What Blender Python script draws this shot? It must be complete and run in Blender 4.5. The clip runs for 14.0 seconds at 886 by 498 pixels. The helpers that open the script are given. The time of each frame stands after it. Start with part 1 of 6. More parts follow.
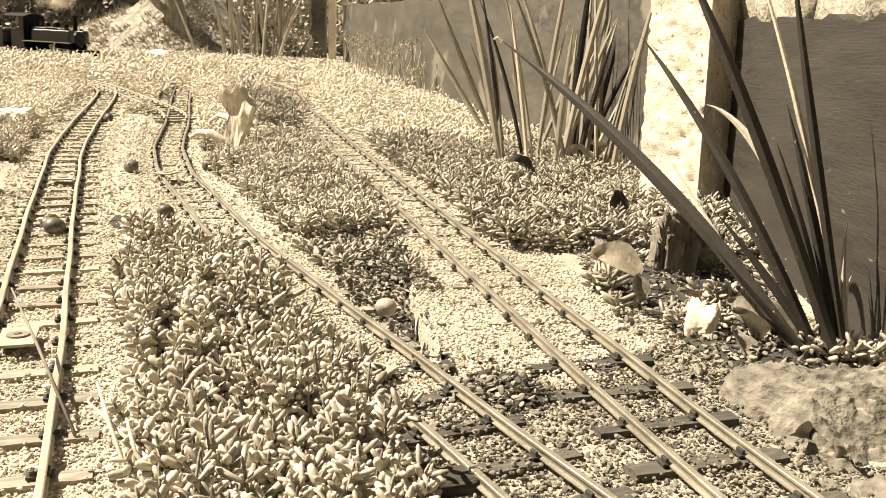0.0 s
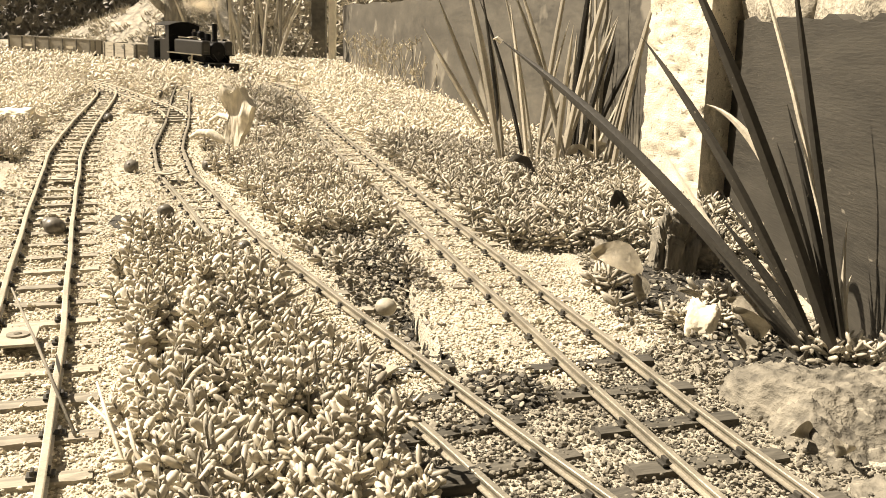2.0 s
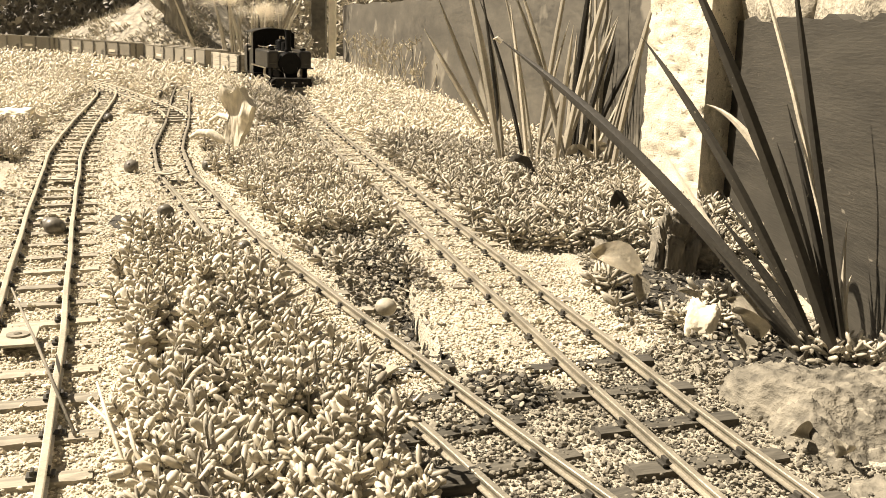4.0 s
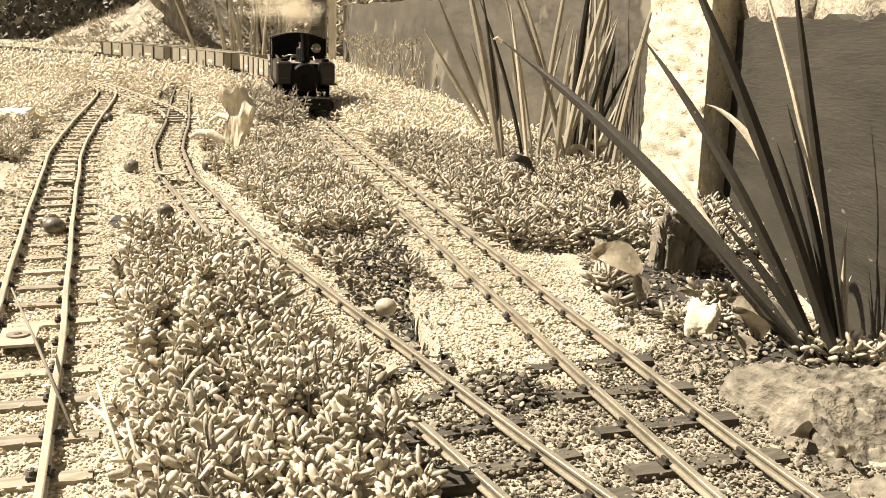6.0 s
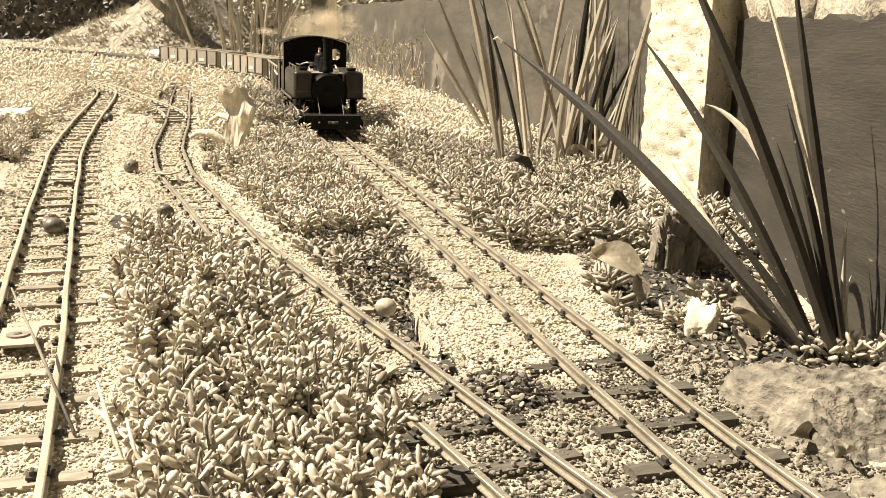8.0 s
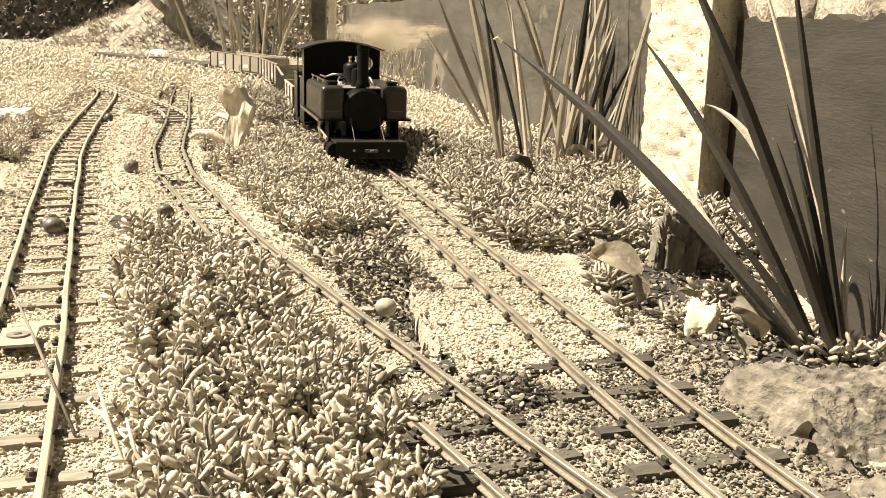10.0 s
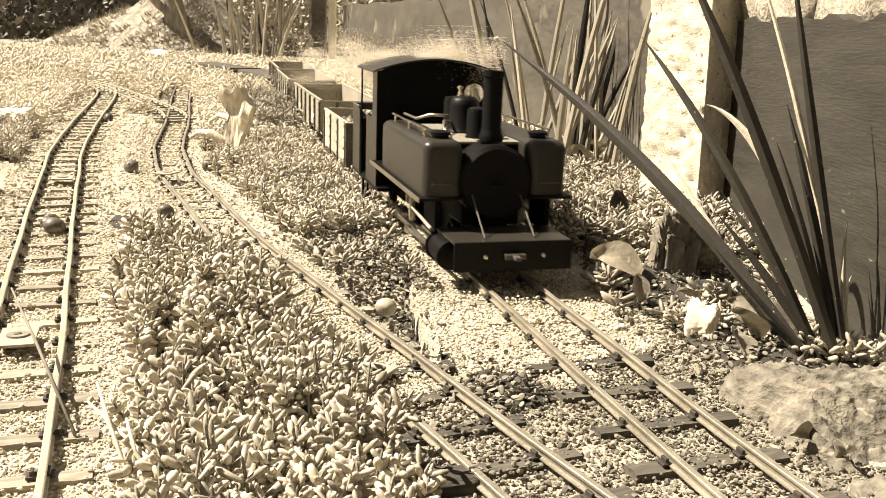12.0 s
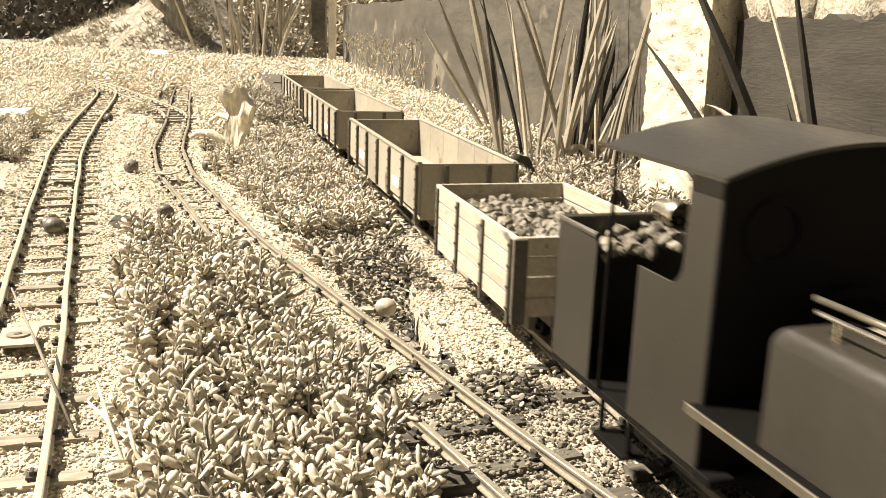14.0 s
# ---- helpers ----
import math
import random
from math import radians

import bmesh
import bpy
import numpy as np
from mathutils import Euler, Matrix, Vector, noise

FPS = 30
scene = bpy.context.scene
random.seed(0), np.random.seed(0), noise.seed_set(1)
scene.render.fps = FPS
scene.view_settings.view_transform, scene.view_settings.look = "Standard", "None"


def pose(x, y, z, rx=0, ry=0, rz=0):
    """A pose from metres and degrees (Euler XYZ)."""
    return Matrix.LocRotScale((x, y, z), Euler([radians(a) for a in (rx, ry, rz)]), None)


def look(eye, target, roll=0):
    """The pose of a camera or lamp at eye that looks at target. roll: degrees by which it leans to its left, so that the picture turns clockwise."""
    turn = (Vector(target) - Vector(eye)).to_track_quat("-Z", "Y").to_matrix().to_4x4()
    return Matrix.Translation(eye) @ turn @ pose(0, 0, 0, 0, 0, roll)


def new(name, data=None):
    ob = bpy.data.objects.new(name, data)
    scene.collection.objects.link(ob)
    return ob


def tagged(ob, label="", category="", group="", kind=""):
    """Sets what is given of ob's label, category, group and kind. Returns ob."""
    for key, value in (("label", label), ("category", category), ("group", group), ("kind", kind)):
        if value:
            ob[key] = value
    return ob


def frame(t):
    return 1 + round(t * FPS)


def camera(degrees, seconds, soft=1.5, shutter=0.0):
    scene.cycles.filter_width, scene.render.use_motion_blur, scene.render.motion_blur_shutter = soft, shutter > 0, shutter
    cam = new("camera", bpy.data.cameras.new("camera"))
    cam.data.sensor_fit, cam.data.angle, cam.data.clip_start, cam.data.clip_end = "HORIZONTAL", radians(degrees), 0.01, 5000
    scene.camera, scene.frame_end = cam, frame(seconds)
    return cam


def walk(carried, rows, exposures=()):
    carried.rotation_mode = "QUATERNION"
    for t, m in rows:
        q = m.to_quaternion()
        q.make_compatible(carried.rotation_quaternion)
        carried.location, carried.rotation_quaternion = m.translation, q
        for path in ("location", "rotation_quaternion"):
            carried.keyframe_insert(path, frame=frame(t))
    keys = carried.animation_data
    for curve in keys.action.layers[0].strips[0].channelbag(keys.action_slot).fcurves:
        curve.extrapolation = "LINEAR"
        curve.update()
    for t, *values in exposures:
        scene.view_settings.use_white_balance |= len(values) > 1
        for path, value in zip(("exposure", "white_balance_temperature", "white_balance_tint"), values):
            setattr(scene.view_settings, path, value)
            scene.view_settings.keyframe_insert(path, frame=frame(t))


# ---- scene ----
# ---- camera, light ----
cam = camera(50.6, 14.0, soft=0.9, shutter=0.5)
EYE = (0.0, 0.0, 0.1629)
AIM = (0.0, math.cos(0.2073), 0.1629 - math.sin(0.2073))
view = look(EYE, AIM, 1.43)
walk(cam, [(0.0, view), (14.0, view)], exposures=[(0.0, 1.40, 7400, 13), (10.0, 1.41, 7400, 13), (11.5, 1.46, 7350, 13), (13.0, 1.55, 7250, 13), (14.0, 1.55, 7250, 13)])

SUN_AZ, SUN_EL = radians(172), radians(52)  # azimuth from +x towards +y
sun_dir = Vector((math.cos(SUN_AZ) * math.cos(SUN_EL), math.sin(SUN_AZ) * math.cos(SUN_EL), math.sin(SUN_EL)))
sun_data = bpy.data.lights.new("sun", "SUN")
sun_data.energy, sun_data.angle, sun_data.color = 5.0, radians(0.55), (1.0, 0.95, 0.86)
sun = new("sun", sun_data)
sun.matrix_world = look(sun_dir * 20, (0, 0, 0))

world = bpy.data.worlds.new("sky")
scene.world = world
world.use_nodes = True
wn = world.node_tree
sky = wn.nodes.new("ShaderNodeTexSky")
sky.sky_type, sky.sun_disc = "NISHITA", False
sky.sun_elevation, sky.sun_rotation = SUN_EL, math.atan2(sun_dir.x, sun_dir.y)
sky_grey = wn.nodes.new("ShaderNodeHueSaturation")
sky_grey.inputs["Saturation"].default_value = 0.12
sky_grey.inputs["Value"].default_value = 0.50
wn.links.new(sky.outputs["Color"], sky_grey.inputs["Color"])
wn.links.new(sky_grey.outputs["Color"], wn.nodes["Background"].inputs["Color"])
wn.nodes["Background"].inputs["Strength"].default_value = 0.05


# ---- materials ----
def sepia(v, warm=1.0):
    """A brown-grey of brightness v, as the toned film shows all colours."""
    return (v, v * (1 - 0.10 * warm), v * (1 - 0.30 * warm), 1)


def material(name, dark, light, rough=0.8, grain=200.0, patch=30.0, bump=0.3, metal=0.0, per_island=0.0, per_object=0.0, stretch=(1, 1, 1), warm=1.0, bump_size=0.001, spec=0.4, wear=None):
    """Two scales of variation between two tones, fine relief, and a shift from piece to piece."""
    m = bpy.data.materials.new(name)
    m.use_nodes = True
    t = m.node_tree
    bsdf = t.nodes["Principled BSDF"]
    bsdf.inputs["Metallic"].default_value = metal
    bsdf.inputs["Specular IOR Level"].default_value = spec
    co = t.nodes.new("ShaderNodeTexCoord")
    mp = t.nodes.new("ShaderNodeMapping")
    mp.inputs["Scale"].default_value = stretch
    t.links.new(co.outputs["Object"], mp.inputs["Vector"])
    fine = t.nodes.new("ShaderNodeTexNoise")
    fine.inputs["Scale"].default_value, fine.inputs["Detail"].default_value = grain, 5
    wide = t.nodes.new("ShaderNodeTexNoise")
    wide.inputs["Scale"].default_value, wide.inputs["Detail"].default_value = patch, 3
    for n in (fine, wide):
        t.links.new(mp.outputs["Vector"], n.inputs["Vector"])
    add = t.nodes.new("ShaderNodeMath")
    add.operation = "ADD"
    t.links.new(fine.outputs["Fac"], add.inputs[0])
    t.links.new(wide.outputs["Fac"], add.inputs[1])
    last = add
    for amount, node, socket in ((per_island, "ShaderNodeNewGeometry", "Random Per Island"), (per_object, "ShaderNodeObjectInfo", "Random")):
        if amount:
            src = t.nodes.new(node)
            mad = t.nodes.new("ShaderNodeMath")
            mad.operation = "MULTIPLY_ADD"
            mad.inputs[1].default_value = amount
            t.links.new(src.outputs[socket], mad.inputs[0])
            t.links.new(last.outputs[0], mad.inputs[2])
            last = mad
    extra = per_island + per_object
    ramp = t.nodes.new("ShaderNodeMapRange")
    ramp.inputs["From Min"].default_value, ramp.inputs["From Max"].default_value = 0.62 + 0.12 * extra, 1.38 + 0.88 * extra
    t.links.new(last.outputs[0], ramp.inputs["Value"])
    mix = t.nodes.new("ShaderNodeMix")
    mix.data_type = "RGBA"
    mix.inputs["A"].default_value, mix.inputs["B"].default_value = sepia(dark, warm), sepia(light, warm)
    t.links.new(ramp.outputs["Result"], mix.inputs["Factor"])
    tone = mix
    if wear:  # flecks, scratches, flaked patches, or painted shade of pits: (scale, level, tone, stretch)
        wm = t.nodes.new("ShaderNodeMapping")
        wm.inputs["Scale"].default_value = wear[3]
        t.links.new(co.outputs["Object"], wm.inputs["Vector"])
        wn_ = t.nodes.new("ShaderNodeTexNoise")
        wn_.inputs["Scale"].default_value, wn_.inputs["Detail"].default_value = wear[0], 4
        t.links.new(wm.outputs["Vector"], wn_.inputs["Vector"])
        cut = t.nodes.new("ShaderNodeMapRange")
        cut.inputs["From Min"].default_value, cut.inputs["From Max"].default_value = wear[1], wear[1] + 0.06
        t.links.new(wn_.outputs["Fac"], cut.inputs["Value"])
        tone = t.nodes.new("ShaderNodeMix")
        tone.data_type = "RGBA"
        t.links.new(cut.outputs["Result"], tone.inputs["Factor"])
        t.links.new(mix.outputs["Result"], tone.inputs["A"])
        tone.inputs["B"].default_value = sepia(wear[2], warm)
    t.links.new(tone.outputs["Result"], bsdf.inputs["Base Color"])
    rr = t.nodes.new("ShaderNodeMapRange")
    rr.inputs["To Min"].default_value, rr.inputs["To Max"].default_value = max(rough - 0.12, 0.05), min(rough + 0.12, 1)
    t.links.new(fine.outputs["Fac"], rr.inputs["Value"])
    t.links.new(rr.outputs["Result"], bsdf.inputs["Roughness"])
    if bump:
        b = t.nodes.new("ShaderNodeBump")
        b.inputs["Strength"].default_value, b.inputs["Distance"].default_value = bump, bump_size
        t.links.new(fine.outputs["Fac"], b.inputs["Height"])
        t.links.new(b.outputs["Normal"], bsdf.inputs["Normal"])
    return m


SOIL = material("pale_soil", 0.20, 0.58, 0.95, 900, 25, 0.9, bump_size=0.002)
STONE = material("ballast_stone", 0.26, 0.76, 0.85, 900, 60, 0.3, per_island=0.9, bump_size=0.0006)
LEAF = material("succulent_leaf", 0.22, 0.68, 0.45, 500, 30, 0.12, per_island=0.8, bump_size=0.0004)
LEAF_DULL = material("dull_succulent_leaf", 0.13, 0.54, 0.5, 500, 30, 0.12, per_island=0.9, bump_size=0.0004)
# succulent leaf again, paled: the washed-out light of distance painted in
LEAF_FAR_WASHED = material("washed_out_far_leaf", 0.32, 0.80, 0.55, 300, 9, 0.1, per_island=0.9)
STEM = material("dry_stem", 0.10, 0.32, 0.9, 800, 60, 0.3, per_island=0.6)
SLEEPER = material("weathered_sleeper", 0.10, 0.42, 0.85, 260, 60, 0.7, per_object=0.5, stretch=(0.22, 1.6, 1.6))
CHAIR = material("rail_chair_plastic", 0.02, 0.06, 0.6, 900, 100, 0.2, per_object=0.3)
RAIL_DARK = material("brown_rail", 0.15, 0.40, 0.42, 900, 50, 0.2, metal=0.4)
RAIL = material("tarnished_rail", 0.36, 0.66, 0.42, 900, 50, 0.15, metal=0.45, stretch=(1, 1, 1))
BLADE = material("sword_leaf", 0.016, 0.050, 0.5, 500, 60, 0.2, per_object=0.8, spec=0.3, wear=(420, 0.69, 0.26, (1, 1, 0.5)))
BLADE_EDGE = material("sword_leaf_margin", 0.10, 0.20, 0.5, 500, 25, 0.1)
BLADE_MID = material("reed_leaf", 0.14, 0.46, 0.45, 400, 20, 0.15, per_object=1.0)
BLADE_DRY = material("dry_leaf", 0.34, 0.66, 0.7, 400, 40, 0.3, per_object=0.3)
RUBBLE = material("rubble_masonry", 0.16, 0.46, 0.95, 220, 30, 0.9, bump_size=0.003)
SLATE = material("near_slate", 0.020, 0.052, 0.6, 110, 14, 0.35, stretch=(1, 0.6, 7), bump_size=0.001, spec=0.35, wear=(70, 0.71, 0.16, (1, 0.8, 2.2)))
SLEEPER_DARK = material("dark_sleeper", 0.02, 0.12, 0.88, 260, 60, 0.8, per_object=0.5, stretch=(0.22, 1.6, 1.6))
DIRTY = material("dirty_ballast", 0.05, 0.29, 0.88, 900, 40, 0.3, per_island=1.2, bump_size=0.0006)
SLAB = material("slate_slab", 0.04, 0.11, 0.62, 60, 9, 0.3, stretch=(1, 1, 3), bump_size=0.001, spec=0.4, wear=(10, 0.60, 0.17, (1, 1, 1.2)))
# dark flecks paint the shade inside small pits into the colour
CONCRETE = material("pitted_concrete", 0.42, 0.80, 0.92, 700, 60, 0.7, bump_size=0.0012, wear=(230, 0.63, 0.20, (1, 1, 0.8)))
ROCK = material("rough_rock", 0.04, 0.27, 0.92, 140, 40, 1.0, stretch=(1, 1, 1.5), bump_size=0.004, wear=(90, 0.64, 0.30, (1, 2.0, 1)))
ROCK_DARK = material("dark_rock", 0.07, 0.26, 0.9, 150, 20, 0.9, stretch=(2, 2, 0.6), bump_size=0.003)
QUARTZ = material("white_quartz", 0.66, 0.86, 0.6, 250, 40, 0.5, bump_size=0.0015)
NUT = material("fallen_seed", 0.05, 0.16, 0.45, 300, 40, 0.2, per_object=0.6)
PEBBLE = material("smooth_pebble", 0.26, 0.42, 0.6, 600, 60, 0.15)
MOUND = material("earth_bank", 0.10, 0.44, 0.95, 45, 14, 1.0, bump_size=0.02)
BARK = material("tree_bark", 0.12, 0.42, 0.95, 40, 8, 0.9, stretch=(2, 2, 0.5), bump_size=0.01)
TIMBER = material("driftwood", 0.34, 0.74, 0.85, 160, 30, 0.8, stretch=(2, 2, 0.35), bump_size=0.002)
# near-black tone for dark soil, and for shade painted under plants
SOIL_SHADE = material("dark_soil_and_shade", 0.018, 0.065, 0.95, 500, 60, 0.9, bump_size=0.002)
FALLEN = material("small_fallen_leaf", 0.05, 0.38, 0.75, 300, 40, 0.3, per_island=0.9)
LITTER = material("dead_leaf", 0.20, 0.55, 0.75, 300, 40, 0.4, per_island=0.8, per_object=0.5)
# dark foliage tone with the background's shade put into the colour
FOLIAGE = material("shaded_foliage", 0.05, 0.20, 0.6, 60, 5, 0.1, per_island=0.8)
GRASS = material("dry_grass", 0.22, 0.55, 0.7, 200, 12, 0.1, per_island=0.9)
BLACK = material("black_enamel", 0.003, 0.006, 0.45, 700, 40, 0.05, spec=0.12, warm=0.6)
TANK = material("satin_tank_paint", 0.024, 0.035, 0.33, 500, 30, 0.04, spec=0.32, warm=0.9)
# dusty plate, paled further to paint in the sunlight on its top
SUNLIT_DUSTY = material("sunlit_dusty_plate", 0.14, 0.28, 0.6, 400, 40, 0.1, warm=0.9)
# black of sooty parts, and of the cab front's painted shade
SOOT_AND_SHADE = material("soot_and_shade_black", 0.003, 0.006, 0.65, 500, 40, 0.1, warm=0.5, spec=0.1)
BRASS = material("bright_metal", 0.50, 0.75, 0.28, 600, 60, 0.05, metal=1.0)
STEEL = material("worn_steel", 0.30, 0.48, 0.35, 700, 60, 0.1, metal=0.9)
PLANK = material("wagon_plank", 0.24, 0.52, 0.8, 200, 25, 0.5, per_object=0.5, stretch=(2, 0.25, 2), wear=(60, 0.62, 0.12, (1, 0.5, 1)))
WAGON = material("wagon_paint", 0.20, 0.36, 0.7, 300, 22, 0.15, per_object=0.5, wear=(50, 0.64, 0.12, (1, 1, 0.6)))
IRON = material("iron_strap", 0.05, 0.12, 0.6, 500, 50, 0.2)
COAL = material("coal_lump", 0.05, 0.26, 0.6, 300, 60, 0.8, per_island=0.8)
WHITE = material("whitewash", 0.62, 0.82, 0.9, 60, 6, 0.3)


def steam_material(name):
    """White lit droplets, letting half of the light through."""
    m = bpy.data.materials.new(name)
    m.use_nodes = True
    t = m.node_tree
    t.nodes.remove(t.nodes["Principled BSDF"])
    lit = t.nodes.new("ShaderNodeBsdfDiffuse")
    back = t.nodes.new("ShaderNodeBsdfTranslucent")
    both = t.nodes.new("ShaderNodeMixShader")
    both.inputs["Fac"].default_value = 0.5
    for n, k in ((lit, 1), (back, 2)):
        n.inputs["Color"].default_value = sepia(0.92, 0.5)
        t.links.new(n.outputs[0], both.inputs[k])
    t.links.new(both.outputs[0], t.nodes["Material Output"].inputs["Surface"])
    return m


STEAM = steam_material("steam")


# ---- mesh helpers ----
def put(name, data, mat, parent=None, label="", m=None):
    ob = new(name, data)
    if mat and not data.materials:
        data.materials.append(mat)
    if parent:
        ob.parent = parent
    if m is not None:
        ob.matrix_basis = m
    if label:
        ob["label"] = label
    return ob


def part(name, bm, mat, parent=None, label="", m=None, smooth=None):
    data = bpy.data.meshes.new(name)
    if smooth is not None:
        for f in bm.faces:
            f.smooth = True
        for e in bm.edges:
            if len(e.link_faces) == 2 and e.calc_face_angle(0) > radians(smooth):
                e.smooth = False
    bm.to_mesh(data)
    bm.free()
    return put(name, data, mat, parent, label, m)


def empty(name, m=None):
    ob = new(name)
    ob.empty_display_size = 0.05
    if m is not None:
        ob.matrix_basis = m
    return ob


def arrays(name, verts, faces, smooth=True):
    """A mesh from an array of points and one of triangles."""
    data = bpy.data.meshes.new(name)
    n, k = len(verts), len(faces)
    data.vertices.add(n)
    data.vertices.foreach_set("co", np.ascontiguousarray(verts, dtype=np.float32).ravel())
    data.loops.add(k * 3)
    data.loops.foreach_set("vertex_index", np.ascontiguousarray(faces, dtype=np.int32).ravel())
    data.polygons.add(k)
    data.polygons.foreach_set("loop_start", np.arange(k, dtype=np.int32) * 3)
    data.polygons.foreach_set("use_smooth", np.full(k, smooth, dtype=bool))
    data.update(calc_edges=True)
    return data


def box(bm, x0, x1, y0, y1, z0, z1, bevel=0.0):
    g = bmesh.ops.create_cube(bm, size=1, matrix=Matrix.LocRotScale(((x0 + x1) / 2, (y0 + y1) / 2, (z0 + z1) / 2), None, (x1 - x0, y1 - y0, z1 - z0)))
    if bevel:
        edges = list({e for v in g["verts"] for e in v.link_edges})
        bmesh.ops.bevel(bm, geom=edges, offset=bevel, segments=2, profile=0.5, affect="EDGES")
    return bm


def boxed(x0, x1, y0, y1, z0, z1, bevel=0.0):
    return box(bmesh.new(), x0, x1, y0, y1, z0, z1, bevel)


def lathe(bm, profile, m=None, seg=24):
    """Profile: (radius, height) pairs turned about z."""
    m = m or Matrix()
    rings = []
    for r, z in profile:
        if r < 1e-6:
            rings.append([bm.verts.new(m @ Vector((0, 0, z)))])
        else:
            rings.append([bm.verts.new(m @ Vector((r * math.cos(a), r * math.sin(a), z))) for a in np.arange(seg) / seg * math.tau])
    for a, b in zip(rings, rings[1:]):
        for i in range(seg):
            q = [a[i % len(a)], a[(i + 1) % len(a)], b[(i + 1) % len(b)], b[i % len(b)]]
            q = list(dict.fromkeys(q))
            if len(q) > 2:
                bm.faces.new(q)
    bmesh.ops.recalc_face_normals(bm, faces=bm.faces)
    return bm


def tube(bm, pts, r, seg=8):
    """A round bar along points."""
    pts = [Vector(q) for q in pts]
    rings = []
    for i, q in enumerate(pts):
        d = (pts[min(i + 1, len(pts) - 1)] - pts[max(i - 1, 0)]).normalized()
        u = d.orthogonal().normalized()
        if rings:
            u = (last - d * last.dot(d)).normalized()
        last = u
        w = d.cross(u)
        rr = r[i] if isinstance(r, (list, tuple)) else r
        rings.append([bm.verts.new(q + (u * math.cos(a) + w * math.sin(a)) * rr) for a in np.arange(seg) / seg * math.tau])
    for a, b in zip(rings, rings[1:]):
        for i in range(seg):
            bm.faces.new((a[i], a[(i + 1) % seg], b[(i + 1) % seg], b[i]))
    bm.faces.new(rings[0][::-1])
    bm.faces.new(rings[-1])
    return bm


def plate(outlines, thick, m):
    """A flat plate of the first outline with the others as holes, in the xy plane of m, thick along its z."""
    bm = bmesh.new()
    edges = []
    for line in outlines:
        vs = [bm.verts.new((x, y, 0)) for x, y in line]
        edges += [bm.edges.new((a, b)) for a, b in zip(vs, vs[1:] + vs[:1])]
    bmesh.ops.triangle_fill(bm, edges=edges, use_beauty=True)
    g = bmesh.ops.extrude_face_region(bm, geom=list(bm.faces))
    bmesh.ops.translate(bm, verts=[v for v in g["geom"] if isinstance(v, bmesh.types.BMVert)], vec=(0, 0, thick))
    bmesh.ops.recalc_face_normals(bm, faces=bm.faces)
    bmesh.ops.transform(bm, matrix=m, verts=bm.verts)
    return bm


def circle(cx, cy, r, n=20):
    return [(cx + r * math.cos(a), cy + r * math.sin(a)) for a in np.arange(n) / n * math.tau]


# ---- the lie of the land ----
class Line:
    """A smooth line in plan through a few points, by length."""

    def __init__(self, pts, n=24):
        q = np.array(pts, float)
        q = np.vstack([2 * q[0] - q[1], q, 2 * q[-1] - q[-2]])
        out = []
        for i in range(1, len(q) - 2):
            a, b, c, d = q[i - 1:i + 3]
            for t in np.arange(n) / n:
                out.append(0.5 * (2 * b + (c - a) * t + (2 * a - 5 * b + 4 * c - d) * t * t + (3 * b - a - 3 * c + d) * t ** 3))
        out.append(q[-2])
        self.p = np.array(out)
        self.s = np.r_[0, np.cumsum(np.hypot(*np.diff(self.p, axis=0).T))]
        self.length = self.s[-1]

    def at(self, s):
        return np.array([np.interp(s, self.s, self.p[:, 0]), np.interp(s, self.s, self.p[:, 1])])

    def way(self, s):
        d = self.at(min(s + 0.004, self.length)) - self.at(max(s - 0.004, 0))
        return d / np.hypot(*d)

    def distance(self, x, y):
        """Distance of many points from the line, and the side (positive to its right)."""
        q = self.p[::4]
        best, side = np.full(len(x), 1e9), np.zeros(len(x))
        for i in range(len(q) - 1):
            a, d = q[i], q[i + 1] - q[i]
            t = np.clip(((x - a[0]) * d[0] + (y - a[1]) * d[1]) / (d @ d), 0, 1)
            ex, ey = x - a[0] - t * d[0], y - a[1] - t * d[1]
            r = np.hypot(ex, ey)
            near = r < best
            best = np.where(near, r, best)
            side = np.where(near, np.sign(ex * d[1] - ey * d[0]), side)
        return best, side


LINE_1 = Line([(-0.06, -0.05), (-0.085, 0.06), (-0.129, 0.217), (-0.193, 0.407), (-0.262, 0.595), (-0.331, 0.782), (-0.378, 0.914), (-0.442, 1.094), (-0.524, 1.366), (-0.641, 1.775), (-0.705, 1.955), (-0.80, 2.105)])
LINE_2 = Line([(0.17, -0.03), (0.144, 0.064), (0.069, 0.249), (0.025, 0.339), (-0.02, 0.429), (-0.065, 0.518), (-0.102, 0.592), (-0.162, 0.713), (-0.229, 0.864), (-0.283, 0.985), (-0.336, 1.139), (-0.361, 1.227), (-0.423, 1.484), (-0.525, 1.868), (-0.61, 2.2)])
LINE_3 = Line([(0.236, -0.03), (0.202, 0.062), (0.168, 0.156), (0.137, 0.251), (0.107, 0.347), (0.08, 0.443), (0.053, 0.539), (0.0, 0.732), (-0.053, 0.925), (-0.107, 1.117), (-0.16, 1.31), (-0.211, 1.504), (-0.240, 1.61), (-0.271, 1.74), (-0.304, 1.90), (-0.364, 2.13), (-0.465, 2.356), (-0.545, 2.46), (-0.648, 2.59), (-0.744, 2.678), (-0.86, 2.77), (-0.999, 2.865), (-1.164, 2.936), (-1.45, 3.0), (-1.8, 3.02), (-2.4, 2.98), (-3.2, 2.85)])
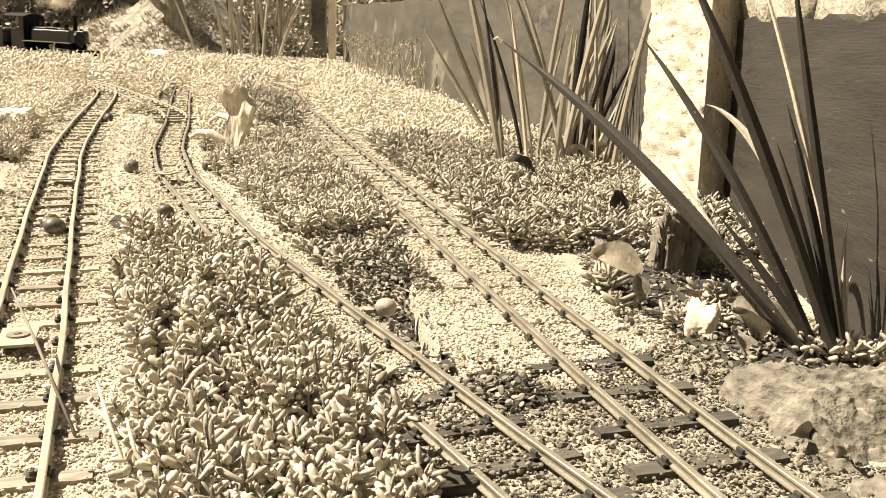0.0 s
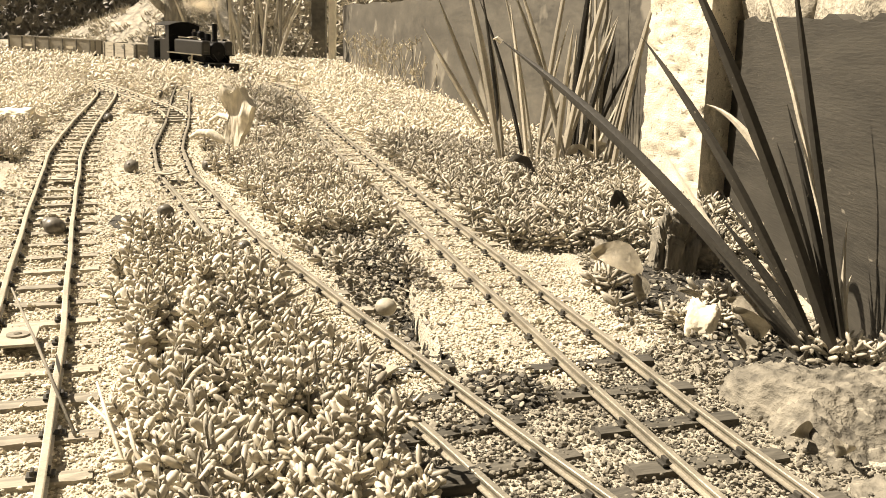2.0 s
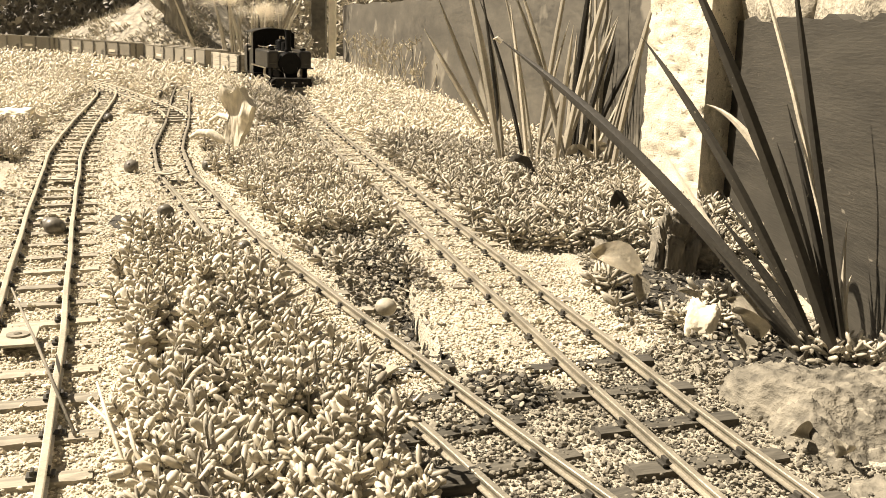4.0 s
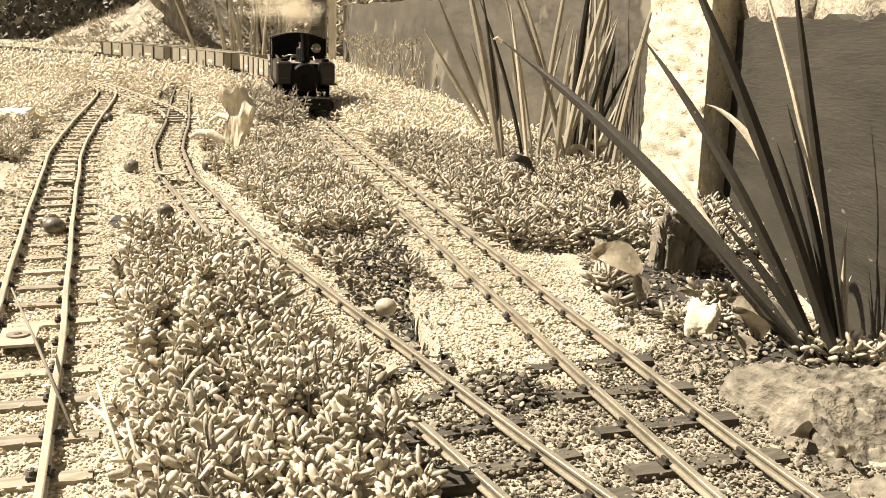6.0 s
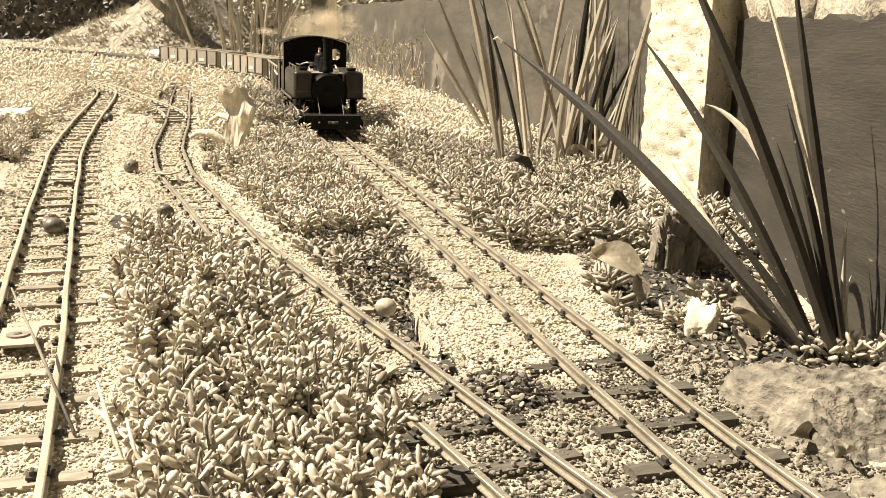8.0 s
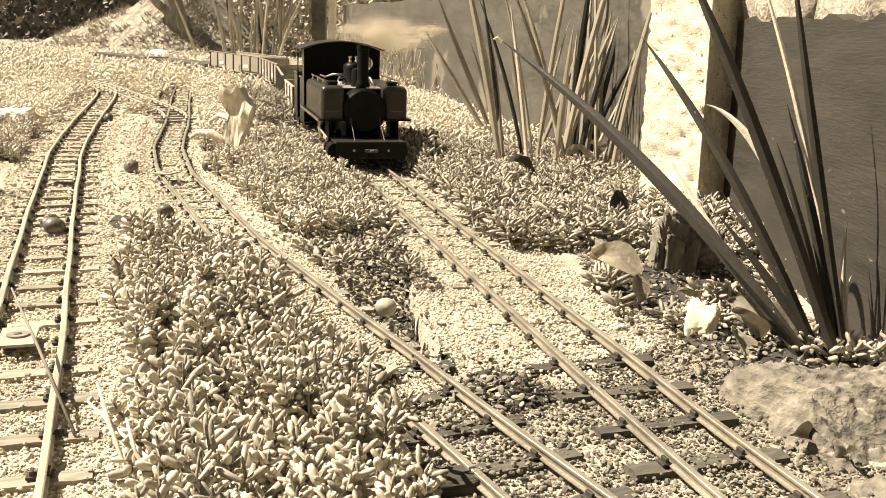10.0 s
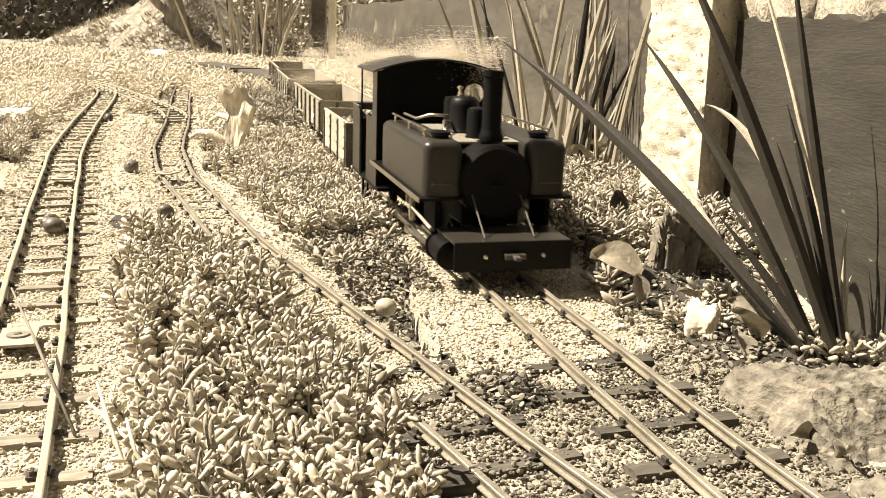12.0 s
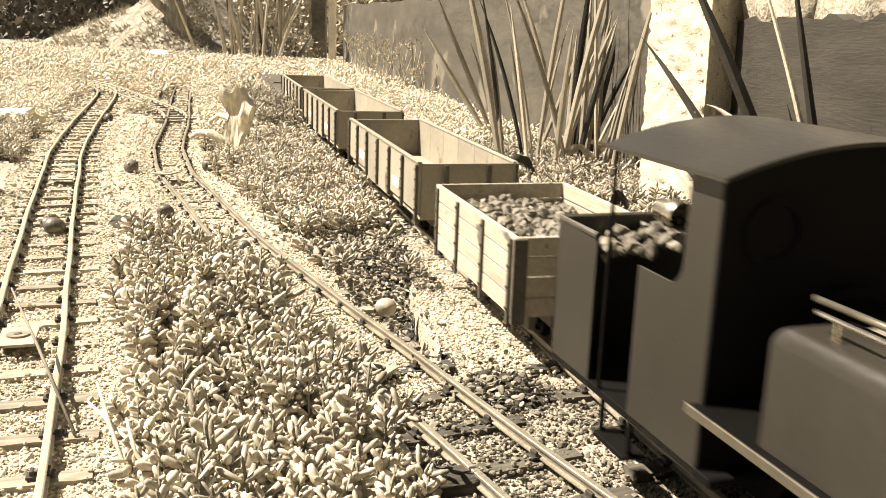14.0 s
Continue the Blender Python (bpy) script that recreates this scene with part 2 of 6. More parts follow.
LINE_4 = Line([(-1.9, 2.62), (-1.4, 2.53), (-1.12, 2.385), (-0.92, 2.22), (-0.79, 2.115), (-0.69, 1.97), (-0.56, 1.755), (-0.47, 1.60), (-0.425, 1.49)])


def base_z(x, y):
    """The height of the sleepers' tops: the garden climbs away from the near end and falls to the wall."""
    y = np.clip(y, -1.5, 4.2)
    x = np.clip(x, -3.0, 1.0)
    return 0.029 * y - 0.0006 * y * y - 0.0249 * x


def dip_1(y):
    return -0.005


def dip_2(y):
    return np.clip(0.0046 - 0.0207 * np.asarray(y, float), -0.009, 0.002)


def lumps(x, y, scale, seed=0.0):
    """Smooth noise without loops: a sum of crossed waves, about -1 to 1."""
    out = np.zeros_like(x, dtype=float)
    for i in range(6):
        a = 1.7 * i + seed
        f = scale * (0.6 + 0.37 * i)
        out += np.sin(x * f * math.cos(a) + y * f * math.sin(a) + 2.3 * i + seed) * (0.5 if i > 2 else 0.8)
    return out / 2.6


def step(t):
    t = np.clip(t, 0, 1)
    return t * t * (3 - 2 * t)


def hollow(x, y):
    """The washed-out trench between the second line and the cut edge of the main line's gravel bank, 0 to 1."""
    edge = np.interp(y, [0.430, 0.441, 0.464, 0.506, 0.561, 0.586, 0.62], [0.017, 0.012, 0.003, -0.005, -0.0147, -0.0173, -0.022]) + 0.0016 * lumps(x * 0, y, 260, 2.0)
    d2, s2 = LINE_2.distance(x, y)
    return step((edge - x) / 0.003) * step((d2 - 0.0275) / 0.003) * (s2 > 0) * step((y - 0.438) / 0.008) * step((0.625 - y) / 0.05)


def ground_z(x, y):
    x, y = np.asarray(x, float), np.asarray(y, float)
    z = base_z(x, y) - 0.0030
    d1, _ = LINE_1.distance(x, y)
    d2, _ = LINE_2.distance(x, y)
    d3, _ = LINE_3.distance(x, y)
    z = z + dip_1(y) * np.exp(-(d1 / 0.06) ** 2) + dip_2(y) * np.exp(-(d2 / 0.05) ** 2)
    off = np.clip((np.minimum(np.minimum(d1, d2), d3) - 0.035) / 0.03, 0, 1)
    z = z + off * 0.003 * lumps(x, y, 40) + 0.0006 * lumps(x, y, 300, 1.0)
    return z - 0.020 * hollow(x, y)


def at(x, y):
    return float(ground_z(np.array([x]), np.array([y]))[0])


def ground():
    """One sheet, fine near the lines and coarse towards the horizon."""
    ys = np.r_[np.linspace(-60, -1, 14), np.linspace(-0.9, 0.15, 30), np.arange(0.16, 0.43, 0.006), np.arange(0.43, 0.63, 0.003), np.arange(0.63, 1.0, 0.006), np.arange(1.0, 2.2, 0.014), np.arange(2.2, 4.2, 0.05), np.geomspace(4.3, 150, 26)]
    xs = np.r_[-np.geomspace(150, 2.2, 26), np.arange(-2.1, -0.9, 0.05), np.arange(-0.9, -0.06, 0.007), np.arange(-0.06, 0.03, 0.0015), np.arange(0.03, 0.4, 0.007), np.arange(0.4, 1.0, 0.06), np.geomspace(1.05, 150, 24)]
    gx, gy = np.meshgrid(xs, ys)
    z = ground_z(gx.ravel(), gy.ravel())
    v = np.stack([gx.ravel(), gy.ravel(), z], 1)
    n, k = len(xs), len(ys)
    i = (np.arange(k - 1)[:, None] * n + np.arange(n - 1)[None]).ravel()
    f = np.vstack([np.stack([i, i + 1, i + n + 1], 1), np.stack([i, i + n + 1, i + n], 1)])
    ob = put("ground", arrays("ground", v, f), SOIL)
    tagged(ob, "pale gritty garden soil with fine gravel", "ground", kind="structure")


ground()


# ---- walls and background ----
def wall_panel(name, a, b, height, thick, label, bow=0.0):
    """An upright slab between two points of the plan, its foot and head following the slope."""
    a, b = Vector(a), Vector(b)
    d = (b - a)
    side = Vector((d.y, -d.x)).normalized()
    if side.x < 0:
        side = -side
    bm = bmesh.new()
    n, k = 40, 16
    grid = {}
    for j in range(2):
        for i in range(n + 1):
            for h in range(k + 1):
                q = a + d * (i / n) + side * (thick * j)
                foot = float(base_z(q.x, q.y)) - 0.03
                top = float(base_z(q.x, q.y)) + height + 0.0025 * math.sin(i * 0.9) * (1 if h == k else 0) + 0.0015 * math.sin(i * 2.3 + j)
                rough = 0.0012 * noise.noise(Vector((i * 0.35, h * 0.5, j * 9.0)))
                grid[j, i, h] = bm.verts.new((q.x + side.x * rough, q.y + side.y * rough, foot + (top - foot) * h / k))
    for j in range(2):
        for i in range(n):
            for h in range(k):
                bm.faces.new([grid[j, i, h], grid[j, i + 1, h], grid[j, i + 1, h + 1], grid[j, i, h + 1]])
    for i in range(n):
        bm.faces.new([grid[0, i, k], grid[0, i + 1, k], grid[1, i + 1, k], grid[1, i, k]])
    for i in (0, n):
        for h in range(k):
            bm.faces.new([grid[0, i, h], grid[0, i, h + 1], grid[1, i, h + 1], grid[1, i, h]])
    bmesh.ops.recalc_face_normals(bm, faces=bm.faces)
    ob = part(name, bm, SLATE if name == "wall_near" else SLAB, smooth=40)
    return tagged(ob, label, "wall", kind="structure")


def pitted_post(name, x, y, w, d, turn, z0, z1, mat, label, taper=0.0):
    """A rough cast post: a subdivided box with worn corners and pits."""
    bm = boxed(-w / 2, w / 2, -d / 2, d / 2, z0, z1)
    upright = [e for e in bm.edges if abs(e.verts[0].co.z - e.verts[1].co.z) > 0.1]
    bmesh.ops.subdivide_edges(bm, edges=upright, cuts=120)
    bmesh.ops.subdivide_edges(bm, edges=[e for e in bm.edges if abs(e.verts[0].co.z - e.verts[1].co.z) < 1e-5], cuts=20, use_grid_fill=True)
    for v in bm.verts:
        r = noise.noise(v.co * 60) * 0.0016 + noise.noise(v.co * 170) * 0.0014 + noise.noise(v.co * 420) * 0.0009
        pit = max(0, noise.noise(v.co * 160 + Vector((5, 3, 1))) - 0.30) * 0.009
        v.co.x *= 1 - taper * (v.co.z - z0) / (z1 - z0)
        n = Vector((v.co.x / w, v.co.y / d, 0)).normalized()
        v.co += n * (r - pit)
    ob = part(name, bm, mat, m=pose(x, y, 0, 0, 0, turn), smooth=50)
    return tagged(ob, label, "post", kind="structure")


wall_panel("wall_near", (0.226, 0.30), (0.252, 0.845), 0.178, 0.02, "dark slate slab retaining wall, scratched and stained")
wall_panel("wall_far", (0.262, 0.86), (-0.375, 3.42), 0.214, 0.02, "dark painted slab wall with peeling patches")
pitted_post("wall_pillar", 0.2205, 0.861, 0.070, 0.043, -55, -0.03, 0.32, CONCRETE, "whitewashed pitted concrete pillar, one side in shade")
pitted_post("wall_post", -0.50, 4.15, 0.028, 0.05, 0, 0.05, 0.62, WHITE, "white painted timber post at the wall's end")
# takes the shaded foliage tone, so its shade is painted on
pitted_post("dark_post", -0.565, 4.2, 0.06, 0.05, 0, 0.05, 0.62, FOLIAGE, "weathered post with shade put into its dark colour")


def coping():
    """Rough pale masonry above the near slab, set back from it."""
    bm = bmesh.new()
    random.seed(4)
    y = 0.32
    while y < 0.84:
        w = random.uniform(0.05, 0.09)
        g = bmesh.ops.create_icosphere(bm, subdivisions=3, radius=1)
        for v in g["verts"]:
            c = v.co.copy()
            for i in range(3):
                c[i] = math.copysign(abs(c[i]) ** 0.5, c[i])
            c *= 1 + 0.22 * noise.noise(v.co * 2.5 + Vector((y * 50, 0, 0))) + 0.08 * noise.noise(v.co * 9 + Vector((y * 50, 0, 0)))
            v.co = Vector((0.285 + 0.035 * c.x, y + w / 2 + w * 0.55 * c.y, 0.205 + 0.03 * c.z + 0.02 * (y - 0.5)))
        y += w
    ob = part("wall_coping", bm, RUBBLE, smooth=60)
    tagged(ob, "rough pale rubble masonry on top of the slab", "coping", kind="structure")
    back = part("wall_backing", boxed(0.30, 0.42, 0.1, 1.4, -0.05, 0.20, 0.004), ROCK)
    tagged(back, "rough masonry behind the slab", "wall", kind="structure")


coping()


def bank():
    """The pale earth slope behind the far line."""
    n, k = 90, 50
    u, v = np.meshgrid(np.linspace(0, 1, n), np.linspace(0, 1, k))
    x = -3.2 + 2.6 * u.ravel()
    y = 3.25 + 1.5 * v.ravel()
    crest = np.interp(x, [-3.2, -2.0, -1.66, -1.4, -1.2, -1.08, -0.9, -0.6], [0.03, 0.03, 0.05, 0.16, 0.25, 0.30, 0.12, 0.02])
    rise = np.clip((v.ravel() - 0.12) / 0.35, 0, 1)
    rise = rise * rise * (3 - 2 * rise)
    z = base_z(x, np.full_like(x, 3.3)) - 0.02 + crest * rise + 0.014 * lumps(x, y, 16) * rise + 0.006 * lumps(x, y, 60, 2.0)
    i = (np.arange(k - 1)[:, None] * n + np.arange(n - 1)[None]).ravel()
    f = np.vstack([np.stack([i, i + 1, i + n + 1], 1), np.stack([i, i + n + 1, i + n], 1)])
    ob = put("earth_bank", arrays("earth_bank", np.stack([x, y, z], 1), f), MOUND)
    tagged(ob, "pale sunlit earth bank with dry growth", "bank", kind="structure")


bank()


def tree():
    root = empty("tree", pose(-1.045, 3.72, float(base_z(-1.0, 3.7)) - 0.02))
    bm = bmesh.new()
    tube(bm, [(0.02, 0, 0), (0.012, 0, 0.06), (-0.01, 0, 0.16), (-0.04, 0.02, 0.30), (-0.02, 0.04, 0.55), (0.02, 0.05, 1.0)], [0.062, 0.046, 0.04, 0.038, 0.034, 0.02], 20)
    bmesh.ops.subdivide_edges(bm, edges=bm.edges, cuts=2)
    for v in bm.verts:
        v.co += Vector((v.co.x, v.co.y, 0)).normalized() * 0.008 * noise.noise(Vector((v.co.x * 60, v.co.y * 60, v.co.z * 12)))
    part("trunk", bm, BARK, root, smooth=80)
    for k, (a, b) in enumerate([((-0.06, -0.05, 0.0), (-0.02, 0, 0.12)), ((0.08, -0.04, 0.0), (0.02, 0, 0.10)), ((0.04, -0.07, 0.0), (0.0, -0.01, 0.14))]):
        bm = tube(bmesh.new(), [a, ((a[0] + b[0]) / 2, (a[1] + b[1]) / 2 - 0.01, (a[2] + b[2]) / 2 - 0.01), b], [0.02, 0.02, 0.012], 10)
        part("buttress_root", bm, BARK, root, smooth=80)
    bm = tube(bmesh.new(), [(-0.01, 0, 0.16), (-0.10, -0.03, 0.24), (-0.16, -0.02, 0.36)], [0.02, 0.014, 0.008], 10)
    part("limb", bm, BARK, root, smooth=80)
    bm = tube(bmesh.new(), [(0, 0.03, 0.40), (0.15, 0.0, 0.56), (0.34, -0.02, 0.85)], [0.02, 0.014, 0.006], 10)
    part("limb", bm, BARK, root, smooth=80)
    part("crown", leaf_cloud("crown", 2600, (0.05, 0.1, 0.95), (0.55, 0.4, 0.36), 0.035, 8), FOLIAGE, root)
    tagged(root, "garden tree with a pale gnarled flared trunk", "tree")


def leaf_cloud(name, n, centre, size, leaf, seed, clumps=26):
    """Many small folded leaves gathered in uneven clumps."""
    rng = np.random.default_rng(seed)
    c = rng.normal(0, 0.5, (clumps, 3))
    c /= np.maximum(1, np.linalg.norm(c, axis=1))[:, None]
    q = c[rng.integers(0, clumps, n)] + rng.normal(0, 0.17, (n, 3))
    q = np.array(centre) + q * np.array(size)
    d = rng.normal(0, 1, (n, 3))
    d /= np.linalg.norm(d, axis=1)[:, None]
    e = np.cross(d, rng.normal(0, 1, (n, 3)))
    e /= np.linalg.norm(e, axis=1)[:, None]
    nn = np.cross(d, e)
    ln = leaf * rng.uniform(0.6, 1.3, (n, 1))
    p0, p1 = q, q + d * ln
    s1, s2 = q + d * ln * 0.45 + e * ln * 0.28 + nn * ln * 0.1, q + d * ln * 0.45 - e * ln * 0.28 + nn * ln * 0.1
    v = np.stack([p0, s1, p1, s2], 1).reshape(-1, 3)
    i = np.arange(n)[:, None] * 4
    f = np.stack([i + [0, 1, 2], i + [0, 2, 3]], 1).reshape(-1, 3)
    bm = bmesh.new()
    bm.from_mesh(arrays(name, v, f, False))
    return bm


tree()


def shrub(x, y, z, size, n, leaf, seed, mat, label, name="shrub"):
    root = empty(name, pose(x, y, z))
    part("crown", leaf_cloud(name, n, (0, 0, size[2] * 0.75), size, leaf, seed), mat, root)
    bm = bmesh.new()
    rng = random.Random(seed)
    for k in range(7):
        a = rng.uniform(0, math.tau)
        tube(bm, [(0, 0, -0.05), (math.cos(a) * size[0] * 0.25, math.sin(a) * size[1] * 0.25, size[2] * 0.5), (math.cos(a) * size[0] * 0.6, math.sin(a) * size[1] * 0.6, size[2] * 1.1)], [0.008, 0.006, 0.002], 6)
    part("stem", bm, STEM, root)
    tagged(root, label, "shrub", group="background shrubs")


shrub(-2.6, 5.0, 0.10, (0.9, 0.4, 0.36), 3500, 0.05, 1, FOLIAGE, "dark shaded garden shrub behind the earth bank")
shrub(-1.7, 5.1, 0.10, (0.7, 0.4, 0.40), 3500, 0.05, 2, FOLIAGE, "dark shaded garden shrub behind the earth bank")
shrub(-0.75, 4.7, 0.10, (0.42, 0.3, 0.26), 3500, 0.035, 3, GRASS, "dense dry shrub beside the tree trunk")
shrub(-0.78, 3.75, 0.09, (0.14, 0.10, 0.07), 1500, 0.016, 4, GRASS, "low dry feathery shrub beside the tree")
shrub(-0.62, 3.85, 0.10, (0.12, 0.10, 0.09), 1200, 0.016, 5, GRASS, "low dry feathery shrub beside the post")


# ---- railway lines ----
def sleeper_mesh(seed, mat):
    rng = random.Random(seed)
    a, b = 0.0338 + rng.uniform(-0.002, 0.0012), 0.0338 + rng.uniform(-0.002, 0.0012)
    bm = bmesh.new()
    bmesh.ops.create_grid(bm, x_segments=12, y_segments=3, size=1)
    top = list(bm.faces)
    g = bmesh.ops.extrude_face_region(bm, geom=top)
    bmesh.ops.translate(bm, verts=[v for v in g["geom"] if isinstance(v, bmesh.types.BMVert)], vec=(0, 0, -1))
    bmesh.ops.recalc_face_normals(bm, faces=bm.faces)
    for v in bm.verts:
        x = v.co.x * (a if v.co.x < 0 else b)
        worn = 0.0006 * noise.noise(Vector((x * 260, v.co.y * 3, seed * 7.7)))
        edge = 0.0005 if abs(v.co.y) > 0.9 and v.co.z > -0.5 else 0
        v.co = Vector((x + 0.0008 * noise.noise(Vector((v.co.y * 2, seed, v.co.z))) * abs(v.co.x) ** 8, v.co.y * 0.0048 + 0.0005 * noise.noise(Vector((x * 120, seed, 3))), v.co.z * 0.0055 - edge + worn))
    data = bpy.data.meshes.new("sleeper")
    bm.to_mesh(data)
    bm.free()
    data.materials.append(mat)
    return data


def chair_mesh():
    bm = boxed(-0.0050, 0.0050, -0.0028, 0.0028, 0.0, 0.0012, 0.0003)
    box(bm, -0.0036, -0.0021, -0.0022, 0.0022, 0.0008, 0.0031, 0.0004)
    box(bm, 0.0021, 0.0036, -0.0022, 0.0022, 0.0008, 0.0031, 0.0004)
    data = bpy.data.meshes.new("rail_chair")
    bm.to_mesh(data)
    bm.free()
    data.materials.append(CHAIR)
    return data


SLEEPERS = [sleeper_mesh(k, SLEEPER) for k in range(5)]
DARK_SLEEPERS = [sleeper_mesh(k, SLEEPER_DARK) for k in range(5)]
CHAIR_DATA = chair_mesh()
GAUGE, PITCH = 0.032, 0.0371
PROFILE = [(-0.0021, 0.0), (0.0021, 0.0), (0.0021, 0.0006), (0.0006, 0.0011), (0.0006, 0.0031), (0.0015, 0.0035), (0.0015, 0.0045), (0.0011, 0.0048), (-0.0011, 0.0048), (-0.0015, 0.0045), (-0.0015, 0.0035), (-0.0006, 0.0031), (-0.0006, 0.0011), (-0.0021, 0.0006)]


def railway(line, s0, s1, dip, first, label, kinds, metal, bury=9.0, lift=0.0):
    """One line of track: two drawn rails on chairs and separate sleepers."""
    root = empty("railway_track")
    for side in (-1, 1):
        bm = bmesh.new()
        rings = []
        for s in np.arange(s0, s1, 0.012):
            c, w = line.at(s), line.way(s)
            n = np.array([w[1], -w[0]])
            z = float(base_z(*c)) + float(dip(c[1])) + lift
            q = c + n * side * (GAUGE / 2 + 0.0012)
            wob = 0.0003 * math.sin(s * 37 + side)
            rings.append([bm.verts.new((q[0] + n[0] * (u + wob), q[1] + n[1] * (u + wob), z + h + 0.0006)) for u, h in PROFILE])
        k = len(PROFILE)
        for a, b in zip(rings, rings[1:]):
            for i in range(k):
                bm.faces.new((a[i], a[(i + 1) % k], b[(i + 1) % k], b[i]))
        bm.faces.new(rings[0])
        bm.faces.new(rings[-1][::-1])
        bmesh.ops.recalc_face_normals(bm, faces=bm.faces)
        part("rail", bm, metal, root)
    if kinds:
        rng = random.Random(label)
        s = first
        while s < s1:
            if s > s0:
                c, w = line.at(s), line.way(s)
                z = float(base_z(*c)) + float(dip(c[1])) + lift
                turn = math.degrees(math.atan2(w[1], w[0])) - 90
                old = c[1] > bury
                sl = put("sleeper", rng.choice(SLEEPERS if old else kinds), None, root, m=pose(c[0] + rng.uniform(-0.001, 0.001), c[1], z - (0.0012 if old else 0), rng.uniform(-2, 2), rng.uniform(-0.6, 0.6), turn + rng.uniform(-1.5, 1.5)))
                for side in (-1, 1):
                    put("rail_chair", CHAIR_DATA, None, sl, m=pose(side * (GAUGE / 2 + 0.0012), 0, 0.0015 if old else 0.0003))
            s += PITCH
    return tagged(root, label, "track", group="garden railway lines", kind="structure")


def station_of(line, x, y):
    return float(line.s[np.argmin(np.hypot(line.p[:, 0] - x, line.p[:, 1] - y))])


railway(LINE_1, 0.02, LINE_1.length, dip_1, station_of(LINE_1, -0.1601, 0.3125) - 6 * PITCH, "narrow garden railway line on pale sleepers, half sunk in gravel", SLEEPERS, RAIL)
railway(LINE_2, 0.02, LINE_2.length, dip_2, station_of(LINE_2, 0.0254, 0.3394) - 6 * PITCH, "narrow garden railway line curving between succulents", DARK_SLEEPERS, RAIL_DARK, 0.44)
railway(LINE_3, 0.01, 4.9, lambda y: 0.0, station_of(LINE_3, 0.1075, 0.3468) - 8 * PITCH, "garden railway main line on gravel ballast", DARK_SLEEPERS, RAIL_DARK, 0.47)
railway(LINE_4, 0.0, LINE_4.length, lambda y: -0.006, 0.01, "overgrown crossover line between succulents", SLEEPERS, RAIL, lift=0.0008)


# ---- far hedge, and unseen screens added to cut light ----
def hedge(name, x0, x1, y0, y1, height, seed, label):
    """A clipped hedge: a dark core with a coat of small leaves."""
    root = empty(name)
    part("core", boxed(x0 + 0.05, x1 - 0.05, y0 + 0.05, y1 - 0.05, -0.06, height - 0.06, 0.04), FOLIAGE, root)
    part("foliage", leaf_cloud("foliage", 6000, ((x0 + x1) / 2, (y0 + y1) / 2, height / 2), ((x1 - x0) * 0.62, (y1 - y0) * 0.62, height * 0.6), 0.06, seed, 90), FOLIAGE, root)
    tagged(root, label, "hedge", group="garden hedges")


# unseen, added behind the camera: darkens reflections and fill on the engine's front
hedge("hedge_and_screen", -2.6, 2.4, -1.5, -0.9, 1.5, 31, "unseen hedge-shaped screen added behind the camera to darken reflections")
hedge("hedge_and_screen", -5.2, 0.4, 5.6, 6.3, 1.3, 33, "dark shaded hedge far behind the earth bank")
# unseen, added on the right: keeps sky light off the slab wall
hedge("hedge_and_screen", 1.2, 1.8, -0.8, 3.4, 1.3, 32, "unseen hedge-shaped screen added beyond the slab wall to cut sky light")


def soil_shade_bed(name, outline, label):
    """A dark sheet over the grit, uneven at its edge: soil in places, painted shade in others."""
    cx, cy = sum(q[0] for q in outline) / len(outline), sum(q[1] for q in outline) / len(outline)
    n, rings = 72, 14
    line = Line(outline + outline[:1], 12)
    e = np.array([line.at(line.length * i / n) for i in range(n)])
    e += np.array([(0.004 * noise.noise(Vector((i * 0.9, 1, 0))), 0.006 * noise.noise(Vector((i * 0.9, 5, 0)))) for i in range(n)])
    t = np.linspace(0.02, 1, rings + 1)
    x, y = (cx + (e[:, :1] - cx) * t).ravel(), (cy + (e[:, 1:] - cy) * t).ravel()
    tt = np.tile(t, n)
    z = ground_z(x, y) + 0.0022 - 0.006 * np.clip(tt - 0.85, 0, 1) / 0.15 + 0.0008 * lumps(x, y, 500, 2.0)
    k = rings + 1
    i, j = np.meshgrid(np.arange(n), np.arange(rings), indexing="ij")
    a, b = (i * k + j).ravel(), (((i + 1) % n) * k + j).ravel()
    f = np.vstack([np.stack([a, a + 1, b + 1], 1), np.stack([a, b + 1, b], 1)])
    cap = np.stack([np.zeros(n - 2, int), np.arange(1, n - 1) * k, np.arange(2, n) * k], 1)
    ob = put(name, arrays(name, np.stack([x, y, z], 1), np.vstack([f, cap])), SOIL_SHADE)
    tagged(ob, label, "soil", kind="structure")


soil_shade_bed("humus_bed_1", [(0.150, 0.425), (0.222, 0.425), (0.228, 0.60), (0.225, 0.76), (0.125, 0.74), (0.108, 0.68), (0.112, 0.58)], "dark damp soil under the sword-leaved plant")
# shade of the hollow, put into a dark sheet on its floor
soil_shade_bed("hollow_shade", [(0.011, 0.443), (0.001, 0.468), (-0.007, 0.506), (-0.0165, 0.56), (-0.021, 0.59), (-0.036, 0.602), (-0.046, 0.58), (-0.029, 0.52), (-0.012, 0.474), (0.002, 0.447)], "dark sheet painting the shade in the hollow beside the gravel bank")
soil_shade_bed("dark_bed_3", [(0.030, 0.395), (0.055, 0.405), (0.045, 0.435), (0.02, 0.445), (0.002, 0.43), (0.012, 0.41)], "dark patch on the ground between the two lines")
soil_shade_bed("dark_bed_4", [(-0.275, 0.765), (-0.255, 0.735), (-0.195, 0.703), (-0.188, 0.690), (-0.235, 0.700), (-0.27, 0.735)], "dark strip on the ground above the cushion")


